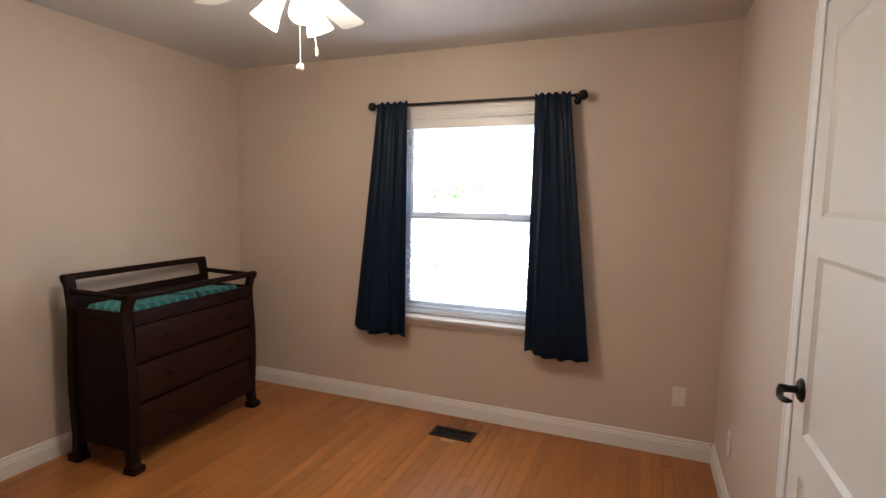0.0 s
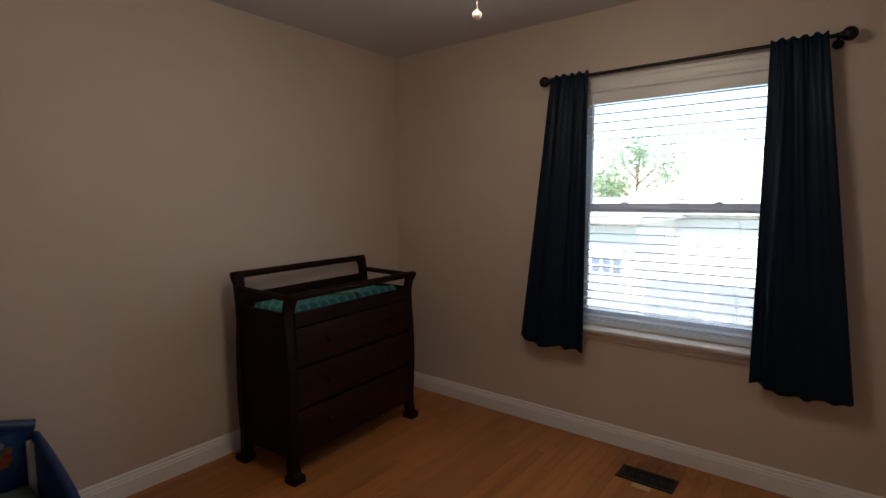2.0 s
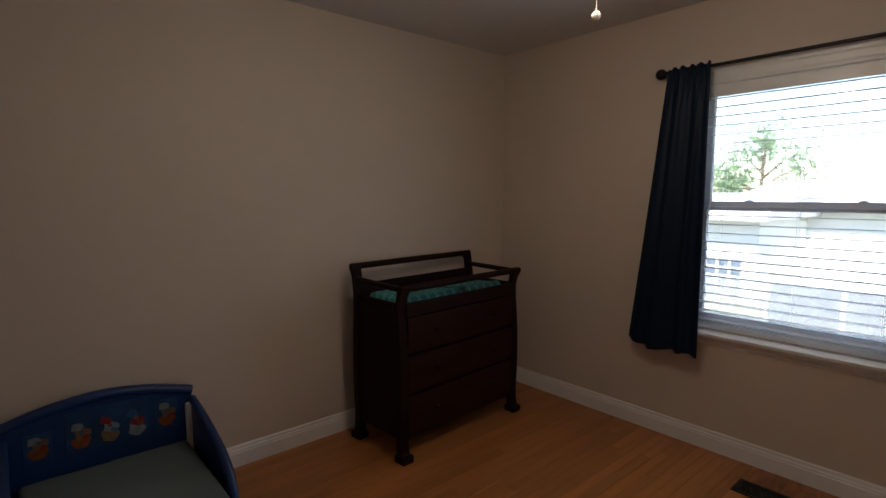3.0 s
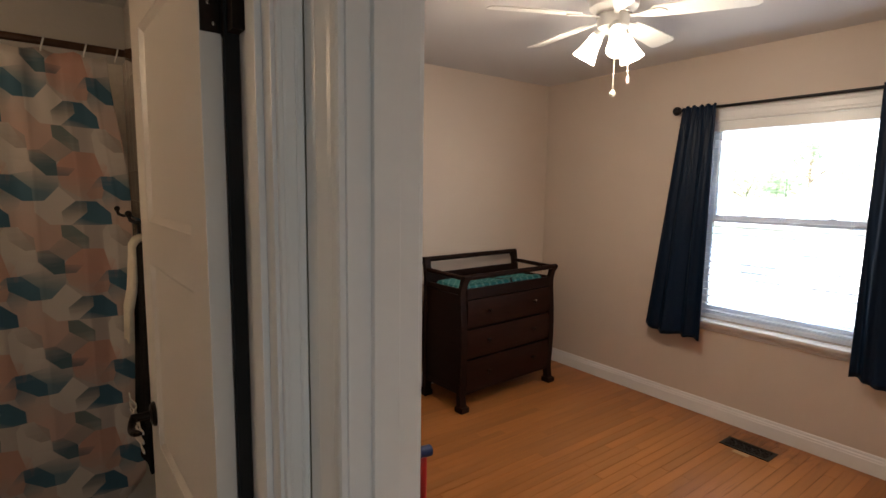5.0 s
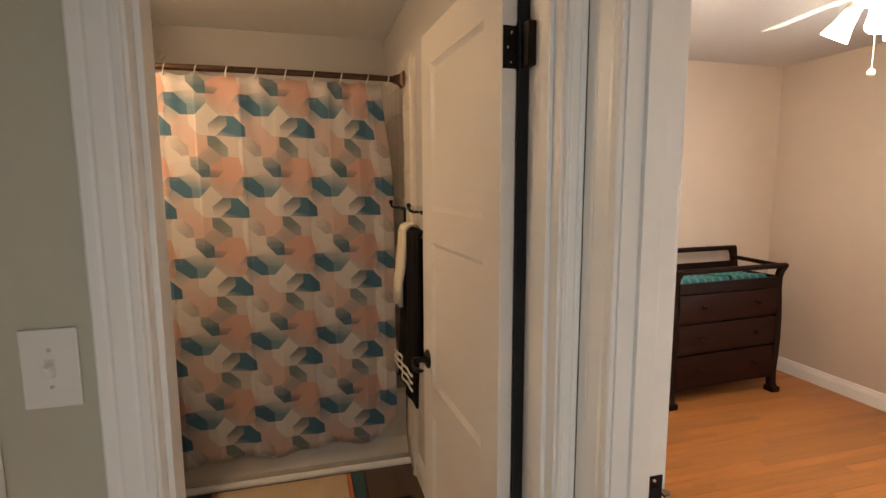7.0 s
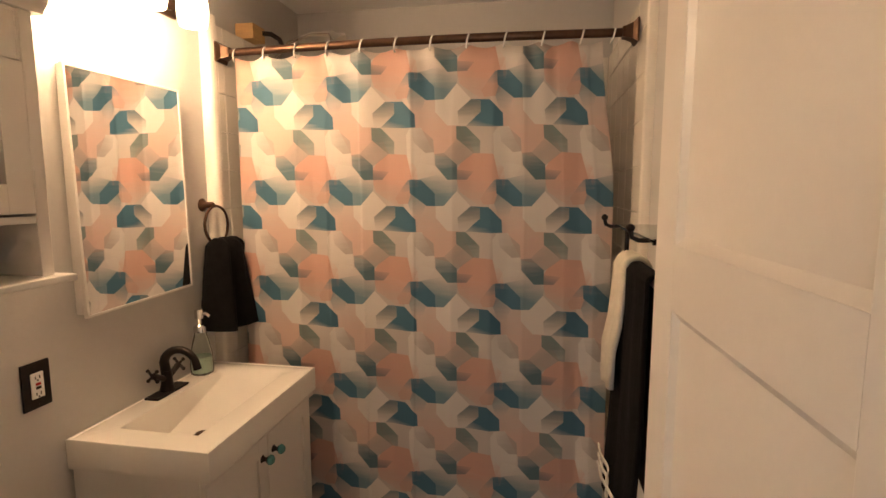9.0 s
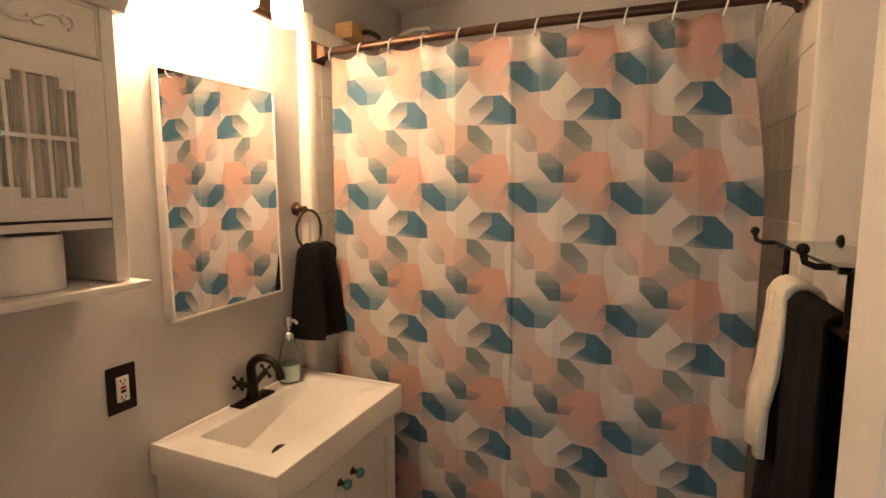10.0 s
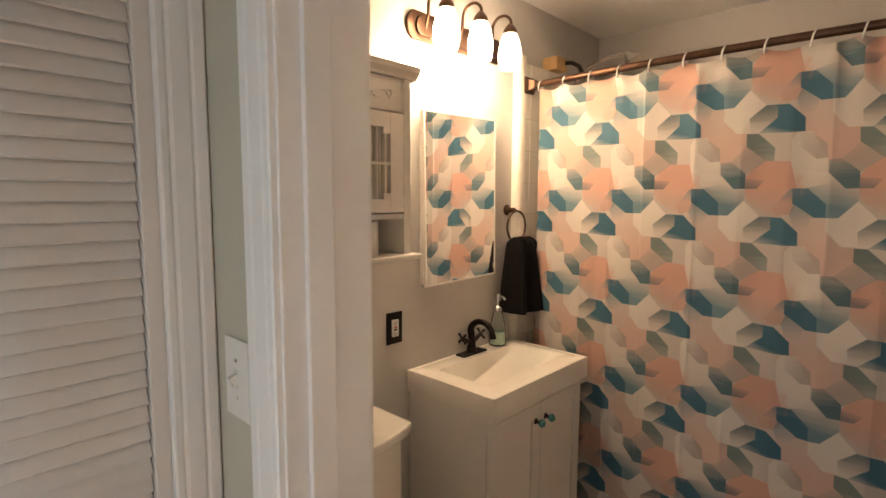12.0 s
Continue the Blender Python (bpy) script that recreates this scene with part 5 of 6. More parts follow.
for x0, x1, hinge_side in ((cx0 + 0.001, midx - 0.0015, 0), (midx + 0.0015, cx1 - 0.001, 1)):
    y0, y1, z0, z1 = cy1 - 0.018, cy1, 0.085, 0.745
    bm = box(x0, x0 + 0.055, y0, y1, z0, z1, 0.0015)
    box(x1 - 0.055, x1, y0, y1, z0, z1, 0.0015, bm)
    box(x0 + 0.055, x1 - 0.055, y0, y1 - 0.0003, z0, z0 + 0.06, 0.0, bm)
    box(x0 + 0.055, x1 - 0.055, y0, y1 - 0.0003, z1 - 0.06, z1, 0.0, bm)
    d = part("door", bm, M["vanity"], vn, "shaker door")
    part("door_panel", box(x0 + 0.055, x1 - 0.055, y0, y1 - 0.008, z0 + 0.06, z1 - 0.06), M["vanity"], d)
    kx = x1 - 0.034 if hinge_side == 0 else x0 + 0.034
    kz = 0.675
    kn = part("knob_base", lathe([(0.013, 0), (0.009, 0.004), (0.006, 0.012), (0.012, 0.020), (0.013, 0.022)], 16, pose(kx, cy1, kz, -90)), M["black_metal"], d, "dark knob base", smooth=True)
    part("knob", lathe([(0.013, 0.022), (0.0165, 0.026), (0.0165, 0.032), (0.011, 0.039), (0, 0.040)], 10, pose(kx, cy1, kz, -90)), M["aqua_glass"], kn, "faceted aqua glass knob")

sk = thing("sink_top", ((VX0 + VX1) / 2, -1.59, 0.77), "white moulded sink top with a sloping basin", "sink")
bm = bmesh.new()
ox0, ox1, oy0, oy1 = VX0, VX1, VY0 + 0.003, VY1
ix0, ix1, iy0, iy1 = -1.842, -1.330, -1.712, -1.455
zt = 0.857
nx, ny = 22, 14
outer = []
inner = {}
for i in range(nx + 1):
    for j in range(ny + 1):
        u, v = i / nx, j / ny
        x, y = ix0 + (ix1 - ix0) * u, iy0 + (iy1 - iy0) * v
        # the floor falls from the far end to the near end, with rounded sides
        fall = 0.004 + 0.105 * min(1, u / 0.68) ** 0.9
        side = min(1, min(v, 1 - v) / 0.075) ** 0.8 if min(v, 1 - v) < 0.075 else 1
        back = min(1, (1 - u) / 0.16) ** 0.5 if u > 0.84 else 1
        frontend = min(1, u / 0.05) ** 0.8 if u < 0.05 else 1
        inner[i, j] = bm.verts.new((x, y, zt - fall * min(side, back, frontend) + 0.0))
for i in range(nx):
    for j in range(ny):
        bm.faces.new((inner[i, j], inner[i + 1, j], inner[i + 1, j + 1], inner[i, j + 1]))
loop = [inner[i, 0] for i in range(nx + 1)] + [inner[nx, j] for j in range(1, ny + 1)] + [inner[i, ny] for i in range(nx - 1, -1, -1)] + [inner[0, j] for j in range(ny - 1, 0, -1)]


def ring_at(d, z, lip):
    """The loop pushed out to a rectangle d inside the outer edge."""
    out = []
    for vtx in loop:
        x, y = vtx.co.x, vtx.co.y
        fx = (x - ix0) / (ix1 - ix0)
        fy = (y - iy0) / (iy1 - iy0)
        out.append(bm.verts.new((ox0 + d + (ox1 - ox0 - 2 * d) * fx, oy0 + d + (oy1 - oy0 - 2 * d) * fy, z)))
    return out


chain = [loop, ring_at(0.018, zt, 0), ring_at(0.014, zt - 0.002, 0), ring_at(0.010, zt - 0.002, 0), ring_at(0.007, zt + 0.001, 0), ring_at(0.002, zt, 0), ring_at(0.0, zt - 0.003, 0), ring_at(0.0, zt - 0.088, 0), ring_at(0.012, zt - 0.0885, 0)]
for a, b in zip(chain, chain[1:]):
    for k in range(len(a)):
        bm.faces.new((a[k], a[(k + 1) % len(a)], b[(k + 1) % len(a)], b[k]))
part("basin", bm, M["porcelain"], sk, smooth=True)
dx, dy, dz = -1.510, -1.583, 0.7570
dr = part("drain", lathe([(0.024, 0), (0.024, 0.003), (0.018, 0.004)], 20, pose(dx, dy, dz - 0.001, 0, 13)), M["chrome"], sk, "chrome drain", smooth=True)
part("stopper", lathe([(0.015, 0.002), (0.014, 0.008), (0, 0.010)], 18, pose(dx, dy, dz, 0, 13)), M["bronze"], dr, smooth=True)

fc = thing("faucet", (-1.595, -1.760, 0.857), "oil-rubbed bronze two-handle faucet with a curved spout", "faucet")
fx, fy = -1.595, -1.762
part("base_plate", box(fx - 0.078, fx + 0.078, fy - 0.026, fy + 0.026, 0.857, 0.865, 0.003), M["black_metal"], fc)
part("body", lathe([(0.026, 0), (0.023, 0.010), (0.019, 0.03), (0.018, 0.06), (0.016, 0.07)], 20, pose(fx, fy, 0.864)), M["black_metal"], fc, smooth=True)
sp = [(fx, fy, 0.92)] + [(fx, fy + 0.055 - 0.062 * math.cos(radians(a)), 0.955 + 0.055 * math.sin(radians(a))) for a in range(10, 176, 15)] + [(fx, fy + 0.120, 0.945)]
part("spout", tube(sp, [0.017, 0.016, 0.0155, 0.015, 0.0145, 0.014, 0.0135, 0.013, 0.0125, 0.0125, 0.0125, 0.0125, 0.013, 0.014][:len(sp)], 14), M["black_metal"], fc, smooth=True)
for s in (-1, 1):
    bm = tube([(fx, fy, 0.905), (fx + s * 0.030, fy, 0.918), (fx + s * 0.062, fy, 0.935)], [0.012, 0.010, 0.011], 12)
    h = part("handle", bm, M["black_metal"], fc, "cross handle", smooth=True)
    for k in range(4):
        a = radians(90 * k + 45)
        c = Vector((fx + s * 0.064, fy, 0.936))
        e = c + Vector((s * 0.006 * 0, 0.024 * math.cos(a), 0.024 * math.sin(a)))
        bm = tube([c, e], 0.0045, 8)
        lathe([(0.0065 * math.sin(radians(t)), -0.0065 * math.cos(radians(t))) for t in range(20, 181, 20)], 10, Matrix.Translation(e), bm)
        part("spoke", bm, M["black_metal"], h, smooth=True)

so_ = thing("soap_dispenser", (-1.775, -1.755, 0.857), "glass soap dispenser half full of mint green soap", "soap dispenser")
sm = pose(-1.775, -1.755, 0.8575) @ Matrix.Diagonal((1.08, 1.08, 1.33, 1))
part("bottle", lathe([(0.030, 0), (0.037, 0.004), (0.039, 0.02), (0.037, 0.055), (0.029, 0.09), (0.021, 0.115), (0.019, 0.125), (0.016, 0.125), (0.018, 0.112), (0.026, 0.088), (0.034, 0.054), (0.036, 0.02), (0.034, 0.007)], 26, sm), M["soap_clear"], so_, "pale green clear glass bottle", smooth=True)
part("soap", lathe([(0.033, 0.008), (0.0355, 0.02), (0.0345, 0.045), (0.033, 0.052)], 22, sm), M["soap"], so_, "mint green liquid soap", smooth=True)
part("pump_collar", lathe([(0.022, 0.122), (0.022, 0.135), (0.016, 0.142), (0.008, 0.146)], 20, sm), M["chrome"], so_, smooth=True)
bm = lathe([(0.006, 0.145), (0.006, 0.160), (0.016, 0.162), (0.016, 0.182), (0.013, 0.186)], 16, sm)
tube([(-1.775, -1.755, 1.090), (-1.775, -1.725, 1.090), (-1.775, -1.712, 1.080)], 0.006, 8, bm)
part("pump_head", bm, M["chrome"], so_, smooth=True)

# ---- medicine cabinet ----
mc = thing("mirror_cabinet", (-1.56, TS, 1.19), "white-framed mirrored medicine cabinet on the wall", "mirror cabinet")
mx0, mx1, mz0, mz1 = -1.7705, -1.3115, 1.190, 1.896
part("cabinet_body", box(mx0 + 0.006, mx1 - 0.006, TS, TS + 0.022, mz0 + 0.006, mz1 - 0.006, 0.001), M["vanity"], mc)
# the mirrored door hangs a little askew on its body
askew = Matrix.Translation((-1.541, 0, 1.543)) @ pose(0, 0, 0, 0, 1.15, 0) @ Matrix.Translation((1.541, 0, -1.543))
fw = 0.008
bm = box(mx0, mx0 + fw, TS + 0.023, TS + 0.036, mz0, mz1, 0.0015)
for b in ((mx1 - fw, mx1, mz0, mz1), (mx0 + fw, mx1 - fw, mz0, mz0 + fw), (mx0 + fw, mx1 - fw, mz1 - fw, mz1)):
    box(b[0], b[1], TS + 0.023, TS + 0.036, b[2], b[3], 0.0015, bm)
bmesh.ops.transform(bm, matrix=askew, verts=bm.verts)
d = part("door_frame", bm, M["vanity"], mc, "thin white frame")
part("mirror", box(mx0 + fw - 0.001, mx1 - fw + 0.001, TS + 0.024, TS + 0.0335, mz0 + fw - 0.001, mz1 - fw + 0.001, turn=askew), M["mirror"], d, "mirror glass")

# ---- towel ring and hand towel ----
tr_ = thing("towel_ring", (-1.93, TS, 1.49), "dark bronze towel ring on the wall", "towel ring")
part("mount", lathe([(0.026, 0), (0.026, 0.004), (0.018, 0.010), (0.012, 0.022), (0.013, 0.045), (0.009, 0.05)], 22, pose(-1.905, TS, 1.49, -90)), M["bronze"], tr_, smooth=True)
rc = Vector((-1.925, TS + 0.045, 1.412))
part("ring", tube([(rc.x + 0.074 * math.sin(2 * math.pi * k / 28), rc.y, rc.z + 0.074 * math.cos(2 * math.pi * k / 28)) for k in range(29)], 0.0055, 10), M["bronze"], tr_, smooth=True)


def draped(name, outline_top, outline_bot, z0, z1, y_c, thick, seed, material, label, category, folds=3):
    """A folded cloth that hangs: x range at the top and at the bottom, uneven lower edge."""
    rng = random.Random(seed)
    bm = bmesh.new()
    n, rows = 40, 26
    rings = []
    for r in range(rows + 1):
        v = r / rows
        x0 = outline_top[0] + (outline_bot[0] - outline_top[0]) * v ** 0.7
        x1 = outline_top[1] + (outline_bot[1] - outline_top[1]) * v ** 0.7
        t = thick * (0.8 + 0.3 * v) * (0.35 if r == 0 else (0.8 if r == 1 else 1))
        row = []
        for k in range(n):
            a = 2 * math.pi * k / n
            ca, sa = math.cos(a), math.sin(a)
            u = 0.5 + 0.5 * math.copysign(abs(ca) ** 0.7, ca)
            ripple = 1 + 0.35 * math.sin(u * folds * 2 * math.pi + seed + v)
            x = x0 + (x1 - x0) * u
            y = y_c + t * 0.5 * math.copysign(abs(sa) ** 0.6, sa) * ripple
            z = z1 + (z0 - z1) * v + v * 0.012 * math.sin(u * 4 + seed) + (0.004 * noise.noise((x * 40, v * 9, seed)))
            row.append(bm.verts.new((x, y, z)))
        rings.append(row)
    for a, b in zip(rings, rings[1:]):
        for k in range(n):
            bm.faces.new((a[k], a[(k + 1) % n], b[(k + 1) % n], b[k]))
    bm.faces.new(rings[0][::-1])
    bm.faces.new(rings[-1])
    return tagged(part(name, bm, material, smooth=True), label, category)


ht = draped("hand_towel", (-1.990, -1.872), (-2.095, -1.818), 1.012, 1.362, TS + 0.076, 0.124, 2, M["black_towel"], "black terry hand towel folded through a ring", "hand towel", 2)
part("care_tag", box(-1.900, -1.850, TS + 0.045, TS + 0.047, 0.995, 1.030), M["stripe"], ht, "white care tag")

# ---- ground-fault outlet ----
gf = wall_plate("wall_outlet", "dark bronze plate with a white ground-fault outlet", pose(-1.178, TS, 1.042, 0, 0, 180), 0.078, 0.125, M["black_metal"], screws=((0, 0.055), (0, -0.055)))
face = part("outlet_face", box(-1.178 - 0.017, -1.178 + 0.017, TS + 0.005, TS + 0.010, 1.042 - 0.034, 1.042 + 0.034, 0.002), M["plastic"], gf, "white outlet face")
for z, mt in ((1.046, "red_dot"), (1.036, "register")):
    part("button", box(-1.178 - 0.007, -1.178 + 0.007, TS + 0.010, TS + 0.012, z - 0.0035, z + 0.0035, 0.0008), M[mt], face)
for zc in (1.042 + 0.022, 1.042 - 0.022):
    for x in (-1.184, -1.172):
        part("slot", box(x - 0.0012, x + 0.0012, TS + 0.0098, TS + 0.0106, zc - 0.004, zc + 0.004), M["dark"], face)
    part("ground_hole", lathe([(0.0025, 0), (0.0025, 0.0008)], 8, pose(-1.178, TS + 0.0099, zc - 0.008, -90)), M["dark"], face)

# ---- vanity light ----
vl = thing("vanity_light", (-1.535, TS, 2.2), "bronze three-lamp wall light with lit glass shades", "wall light")
plate = arc(-1.30, 2.205, 0.062, -60, 60, 6) + arc(-1.77, 2.205, 0.062, 120, 240, 6)
part("back_plate", prism(plate, "y", TS, TS + 0.014, 0.004), M["bronze"], vl)
plate2 = arc(-1.32, 2.205, 0.040, -60, 60, 6) + arc(-1.75, 2.205, 0.040, 120, 240, 6)
part("raised_plate", prism(plate2, "y", TS + 0.014, TS + 0.024, 0.003), M["bronze"], vl)
for x in VX:
    part("arm", tube([(x, TS + 0.02, 2.20), (x, TS + 0.035, 2.25)] + [(x, TS + 0.085 - 0.05 * math.cos(radians(a)), 2.285 + 0.045 * math.sin(radians(a))) for a in range(0, 181, 20)] + [(x, -1.677, 2.27)], 0.0065, 10), M["bronze"], vl, "gooseneck arm", smooth=True)
    part("cap", lathe([(0.008, 0.03), (0.016, 0.022), (0.028, 0.006), (0.030, 0.0), (0.030, -0.012), (0.026, -0.014)], 22, pose(x, -1.68, 2.258)), M["bronze"], vl, smooth=True)
    part("shade", lathe([(0.027, 0.0), (0.040, -0.03), (0.049, -0.07), (0.051, -0.10), (0.047, -0.135), (0.043, -0.15), (0.040, -0.15), (0.044, -0.134), (0.048, -0.10), (0.046, -0.07), (0.037, -0.03)], 26, pose(x, -1.68, 2.250), cap=False), M["shade_dim" if x == VX[2] else "shade2"], vl, "lit frosted glass shade", smooth=True)

# ---- wall cabinet over the toilet ----
wc = thing("wall_cabinet", (-0.82, TS, 1.33), "white wall cabinet with fretted doors, curtained panes and an open shelf", "wall cabinet")
wx0, wx1, wy = -1.086, -0.538, -1.615
part("side_panel", box(wx0, wx0 + 0.030, TS + 0.002, wy, 1.358, 1.935, 0.002), M["vanity"], wc)
part("side_panel", box(wx1 - 0.030, wx1, TS + 0.002, wy, 1.358, 1.935, 0.002), M["vanity"], wc)
part("back_panel", box(wx0 + 0.03, wx1 - 0.03, TS + 0.002, TS + 0.010, 1.358, 1.935), M["vanity"], wc)
part("shelf", box(wx0 + 0.03, wx1 - 0.03, TS + 0.01, wy - 0.004, 1.478, 1.494, 0.001), M["vanity"], wc)
part("bottom_board", box(wx0 - 0.030, wx1 + 0.030, TS + 0.002, wy + 0.030, 1.340, 1.357, 0.004), M["vanity"], wc)
part("crown", prism([(TS + 0.002, 1.936), (wy + 0.006, 1.936), (wy + 0.010, 1.945), (wy + 0.022, 1.960), (wy + 0.026, 1.978), (TS + 0.002, 1.978)], "x", wx0 - 0.024, wx1 + 0.024, 0.002), M["vanity"], wc)
fz = part("frieze", box(wx0 + 0.03, wx1 - 0.03, wy - 0.016, wy - 0.004, 1.828, 1.934, 0.001), M["vanity"], wc)
bm = bmesh.new()
for b in ((wx0 + 0.034, wx1 - 0.034, 1.831, 1.835), (wx0 + 0.034, wx1 - 0.034, 1.926, 1.930), (wx0 + 0.034, wx0 + 0.038, 1.835, 1.926), (wx1 - 0.038, wx1 - 0.034, 1.835, 1.926)):
    box(b[0], b[1], wy - 0.005, wy - 0.001, b[2], b[3], 0, bm)
part("bead", bm, M["vanity"], fz)
fcx = (wx0 + wx1) / 2
for s in (-1, 1):
    pts, rad = [], []
    for k in range(31):
        t = k / 30
        x = fcx + s * (0.012 + 0.165 * t)
        z = 1.881 + 0.017 * math.sin(t * 8.2 + 0.6) * (1 - 0.35 * t)
        pts.append((x, wy - 0.003, z))
        rad.append(0.0062 - 0.003 * t)
    bm = tube(pts, rad, 8)
    cc = (fcx + s * 0.180, 1.886)
    tube([(cc[0] + s * 0.016 * (1 - k / 22) * math.cos(k * 0.42 - 1.5), wy - 0.003, cc[1] + 0.016 * (1 - k / 22) * math.sin(k * 0.42 - 1.5)) for k in range(18)], 0.0040, 7, bm)
    for t, up in ((0.3, 1), (0.6, -1), (0.12, 1)):
        x = fcx + s * (0.012 + 0.165 * t)
        tube([(x, wy - 0.003, 1.881), (x + s * 0.012, wy - 0.002, 1.881 + up * 0.014), (x + s * 0.026, wy - 0.003, 1.881 + up * 0.013)], [0.004, 0.0035, 0.002], 7, bm)
    part("scroll", bm, M["vanity"], fz, "raised carved scroll", smooth=True)
part("scroll_centre", lathe([(0.020, 0), (0.016, 0.005), (0.006, 0.008)], 8, pose(fcx, wy - 0.006, 1.881, -90)), M["vanity"], fz)
for x0, x1, s in ((wx0 + 0.032, fcx - 0.001, -1), (fcx + 0.001, wx1 - 0.032, 1)):
    z0, z1, yb, yf = 1.500, 1.824, wy - 0.016, wy + 0.001
    a0, a1, c0, c1 = x0 + (0.058 if s < 0 else 0.044), x1 - (0.044 if s < 0 else 0.058), 1.543, 1.774
    bm = box(x0, a0, yb, yf, z0, z1, 0.001)
    box(a1, x1, yb, yf, z0, z1, 0.001, bm)
    box(a0, a1, yb, yf - 0.0004, z0, c0, 0, bm)
    box(a0, a1, yb, yf - 0.0004, c1, z1, 0, bm)
    st_, sz_ = 0.029, 0.020
    for xa, xb in ((a0, a0 + st_), (a1 - st_, a1)):
        box(xa, xb, yb, yf - 0.0004, c0, c0 + sz_, 0, bm)
        box(xa, xb, yb, yf - 0.0004, c1 - sz_, c1, 0, bm)
    d = part("door", bm, M["vanity"], wc, "white door with a stepped opening")
    for k in range(4):
        xk = a0 + (a1 - a0) * (k + 0.5) / 4
        part("fret_bar", box(xk - 0.0035, xk + 0.0035, yb + 0.009, yb + 0.013, c0, c1), M["vanity"], d)
    part("fret_rail", box(a0, a1, yb + 0.010, yb + 0.0145, (c0 + c1) / 2 - 0.004, (c0 + c1) / 2 + 0.004), M["vanity"], d)
    bm = bmesh.new()
    up, dn = [], []
    for k in range(49):
        x = a0 - 0.01 + (a1 - a0 + 0.02) * k / 48
        y = yb + 0.001 + 0.005 * math.sin(k * 0.9) + 0.003 * math.sin(k * 2.1)
        up.append(bm.verts.new((x, y, c1 + 0.02)))
        dn.append(bm.verts.new((x + 0.004 * math.sin(k), y + 0.002 * math.sin(k * 1.7), c0 - 0.02)))
    for k in range(48):
        bm.faces.new((up[k], up[k + 1], dn[k + 1], dn[k]))
    cl = part("pane_curtain", bm, M["gather"], d, "gathered pale cloth behind the pane", smooth=True)
    kx = fcx + s * 0.024
    part("knob", lathe([(0.010, 0), (0.008, 0.006), (0.011, 0.010), (0.017, 0.014), (0.0195, 0.020), (0.017, 0.026), (0.010, 0.030), (0, 0.031)], 9, pose(kx, yf, 1.656, -90)), M["aqua_glass"], d, "faceted aqua glass knob")
    hx_ = x0 - 0.002 if s < 0 else x1 + 0.002
    for zc in (1.575, 1.785):
        part("hinge", box(hx_ - 0.003, hx_ + 0.003, wy - 0.003, wy + 0.002, zc - 0.02, zc + 0.02, 0.001), M["white_shadow"], d)
for x in (-0.918, -0.775, -0.632):
    c = thing("toilet_paper_roll", (x, -1.690, 1.357), "white toilet paper roll standing on the open shelf", "toilet paper", "rolls on the shelf")
    m = pose(x, -1.694, 1.3575)
    part("paper", lathe([(0.021, 0.0), (0.067, 0.0), (0.0700, 0.004), (0.0700, 0.108), (0.067, 0.112), (0.021, 0.112)], 36, m, cap=False), M["paper"], c, smooth=True)
    part("core", lathe([(0.0205, 0.0), (0.0205, 0.1075), (0.0190, 0.1075), (0.0190, 0.0)], 20, m, cap=False), M["pine"], c, "brown cardboard core", smooth=True)

# ---- toilet ----
tl = thing("toilet", (-0.81, -1.6, 0), "white porcelain toilet with a bow-fronted tank", "toilet")


def tank_outline(w0, w1, y0, y1, bow):
    pts = [(w0, y0), (w1, y0), (w1, y1 - 0.02)]
    for k in range(13):
        t = k / 12
        pts.append((w1 + (w0 - w1) * t, y1 - 0.02 + bow * math.sin(math.pi * t) ** 0.8))
    return pts + [(w0, y1 - 0.02)]


def outline_clean(pts):
    out = []
    for p in pts:
        if not out or (abs(p[0] - out[-1][0]) + abs(p[1] - out[-1][1])) > 1e-4:
            out.append(p)
    return out


part("tank", prism(outline_clean(tank_outline(-1.045, -0.575, TS + 0.012, -1.600, 0.045)), "z", 0.36, 0.722, 0.008), M["porcelain"], tl)
part("tank_lid", prism(outline_clean(tank_outline(-1.075, -0.545, TS + 0.004, -1.575, 0.052)), "z", 0.724, 0.762, 0.010), M["porcelain"], tl)
part("flush_lever", tube([(-0.64, -1.59, 0.66), (-0.64, -1.572, 0.66), (-0.69, -1.562, 0.655)], 0.007, 10), M["chrome"], tl, "chrome flush lever", smooth=True)
bm = bmesh.new()
rings = []
for k, (sx, sy, cy, z) in enumerate(((0.11, 0.22, -1.40, 0.0), (0.10, 0.20, -1.40, 0.10), (0.12, 0.22, -1.38, 0.22), (0.17, 0.25, -1.36, 0.34), (0.185, 0.262, -1.35, 0.39))):
    rings.append([bm.verts.new((-0.81 + sx * math.cos(2 * math.pi * j / 28), cy + sy * math.sin(2 * math.pi * j / 28), z)) for j in range(28)])
for a, b in zip(rings, rings[1:]):
    for j in range(28):
        bm.faces.new((a[j], a[(j + 1) % 28], b[(j + 1) % 28], b[j]))
bm.faces.new(rings[0][::-1])
bm.faces.new(rings[-1])
part("bowl", bm, M["porcelain"], tl, smooth=True)
seat = [(-0.81 + 0.19 * math.cos(2 * math.pi * j / 30), -1.35 + 0.268 * math.sin(2 * math.pi * j / 30)) for j in range(30)]
part("seat_lid", prism(seat, "z", 0.394, 0.425, 0.008), M["porcelain"], tl)

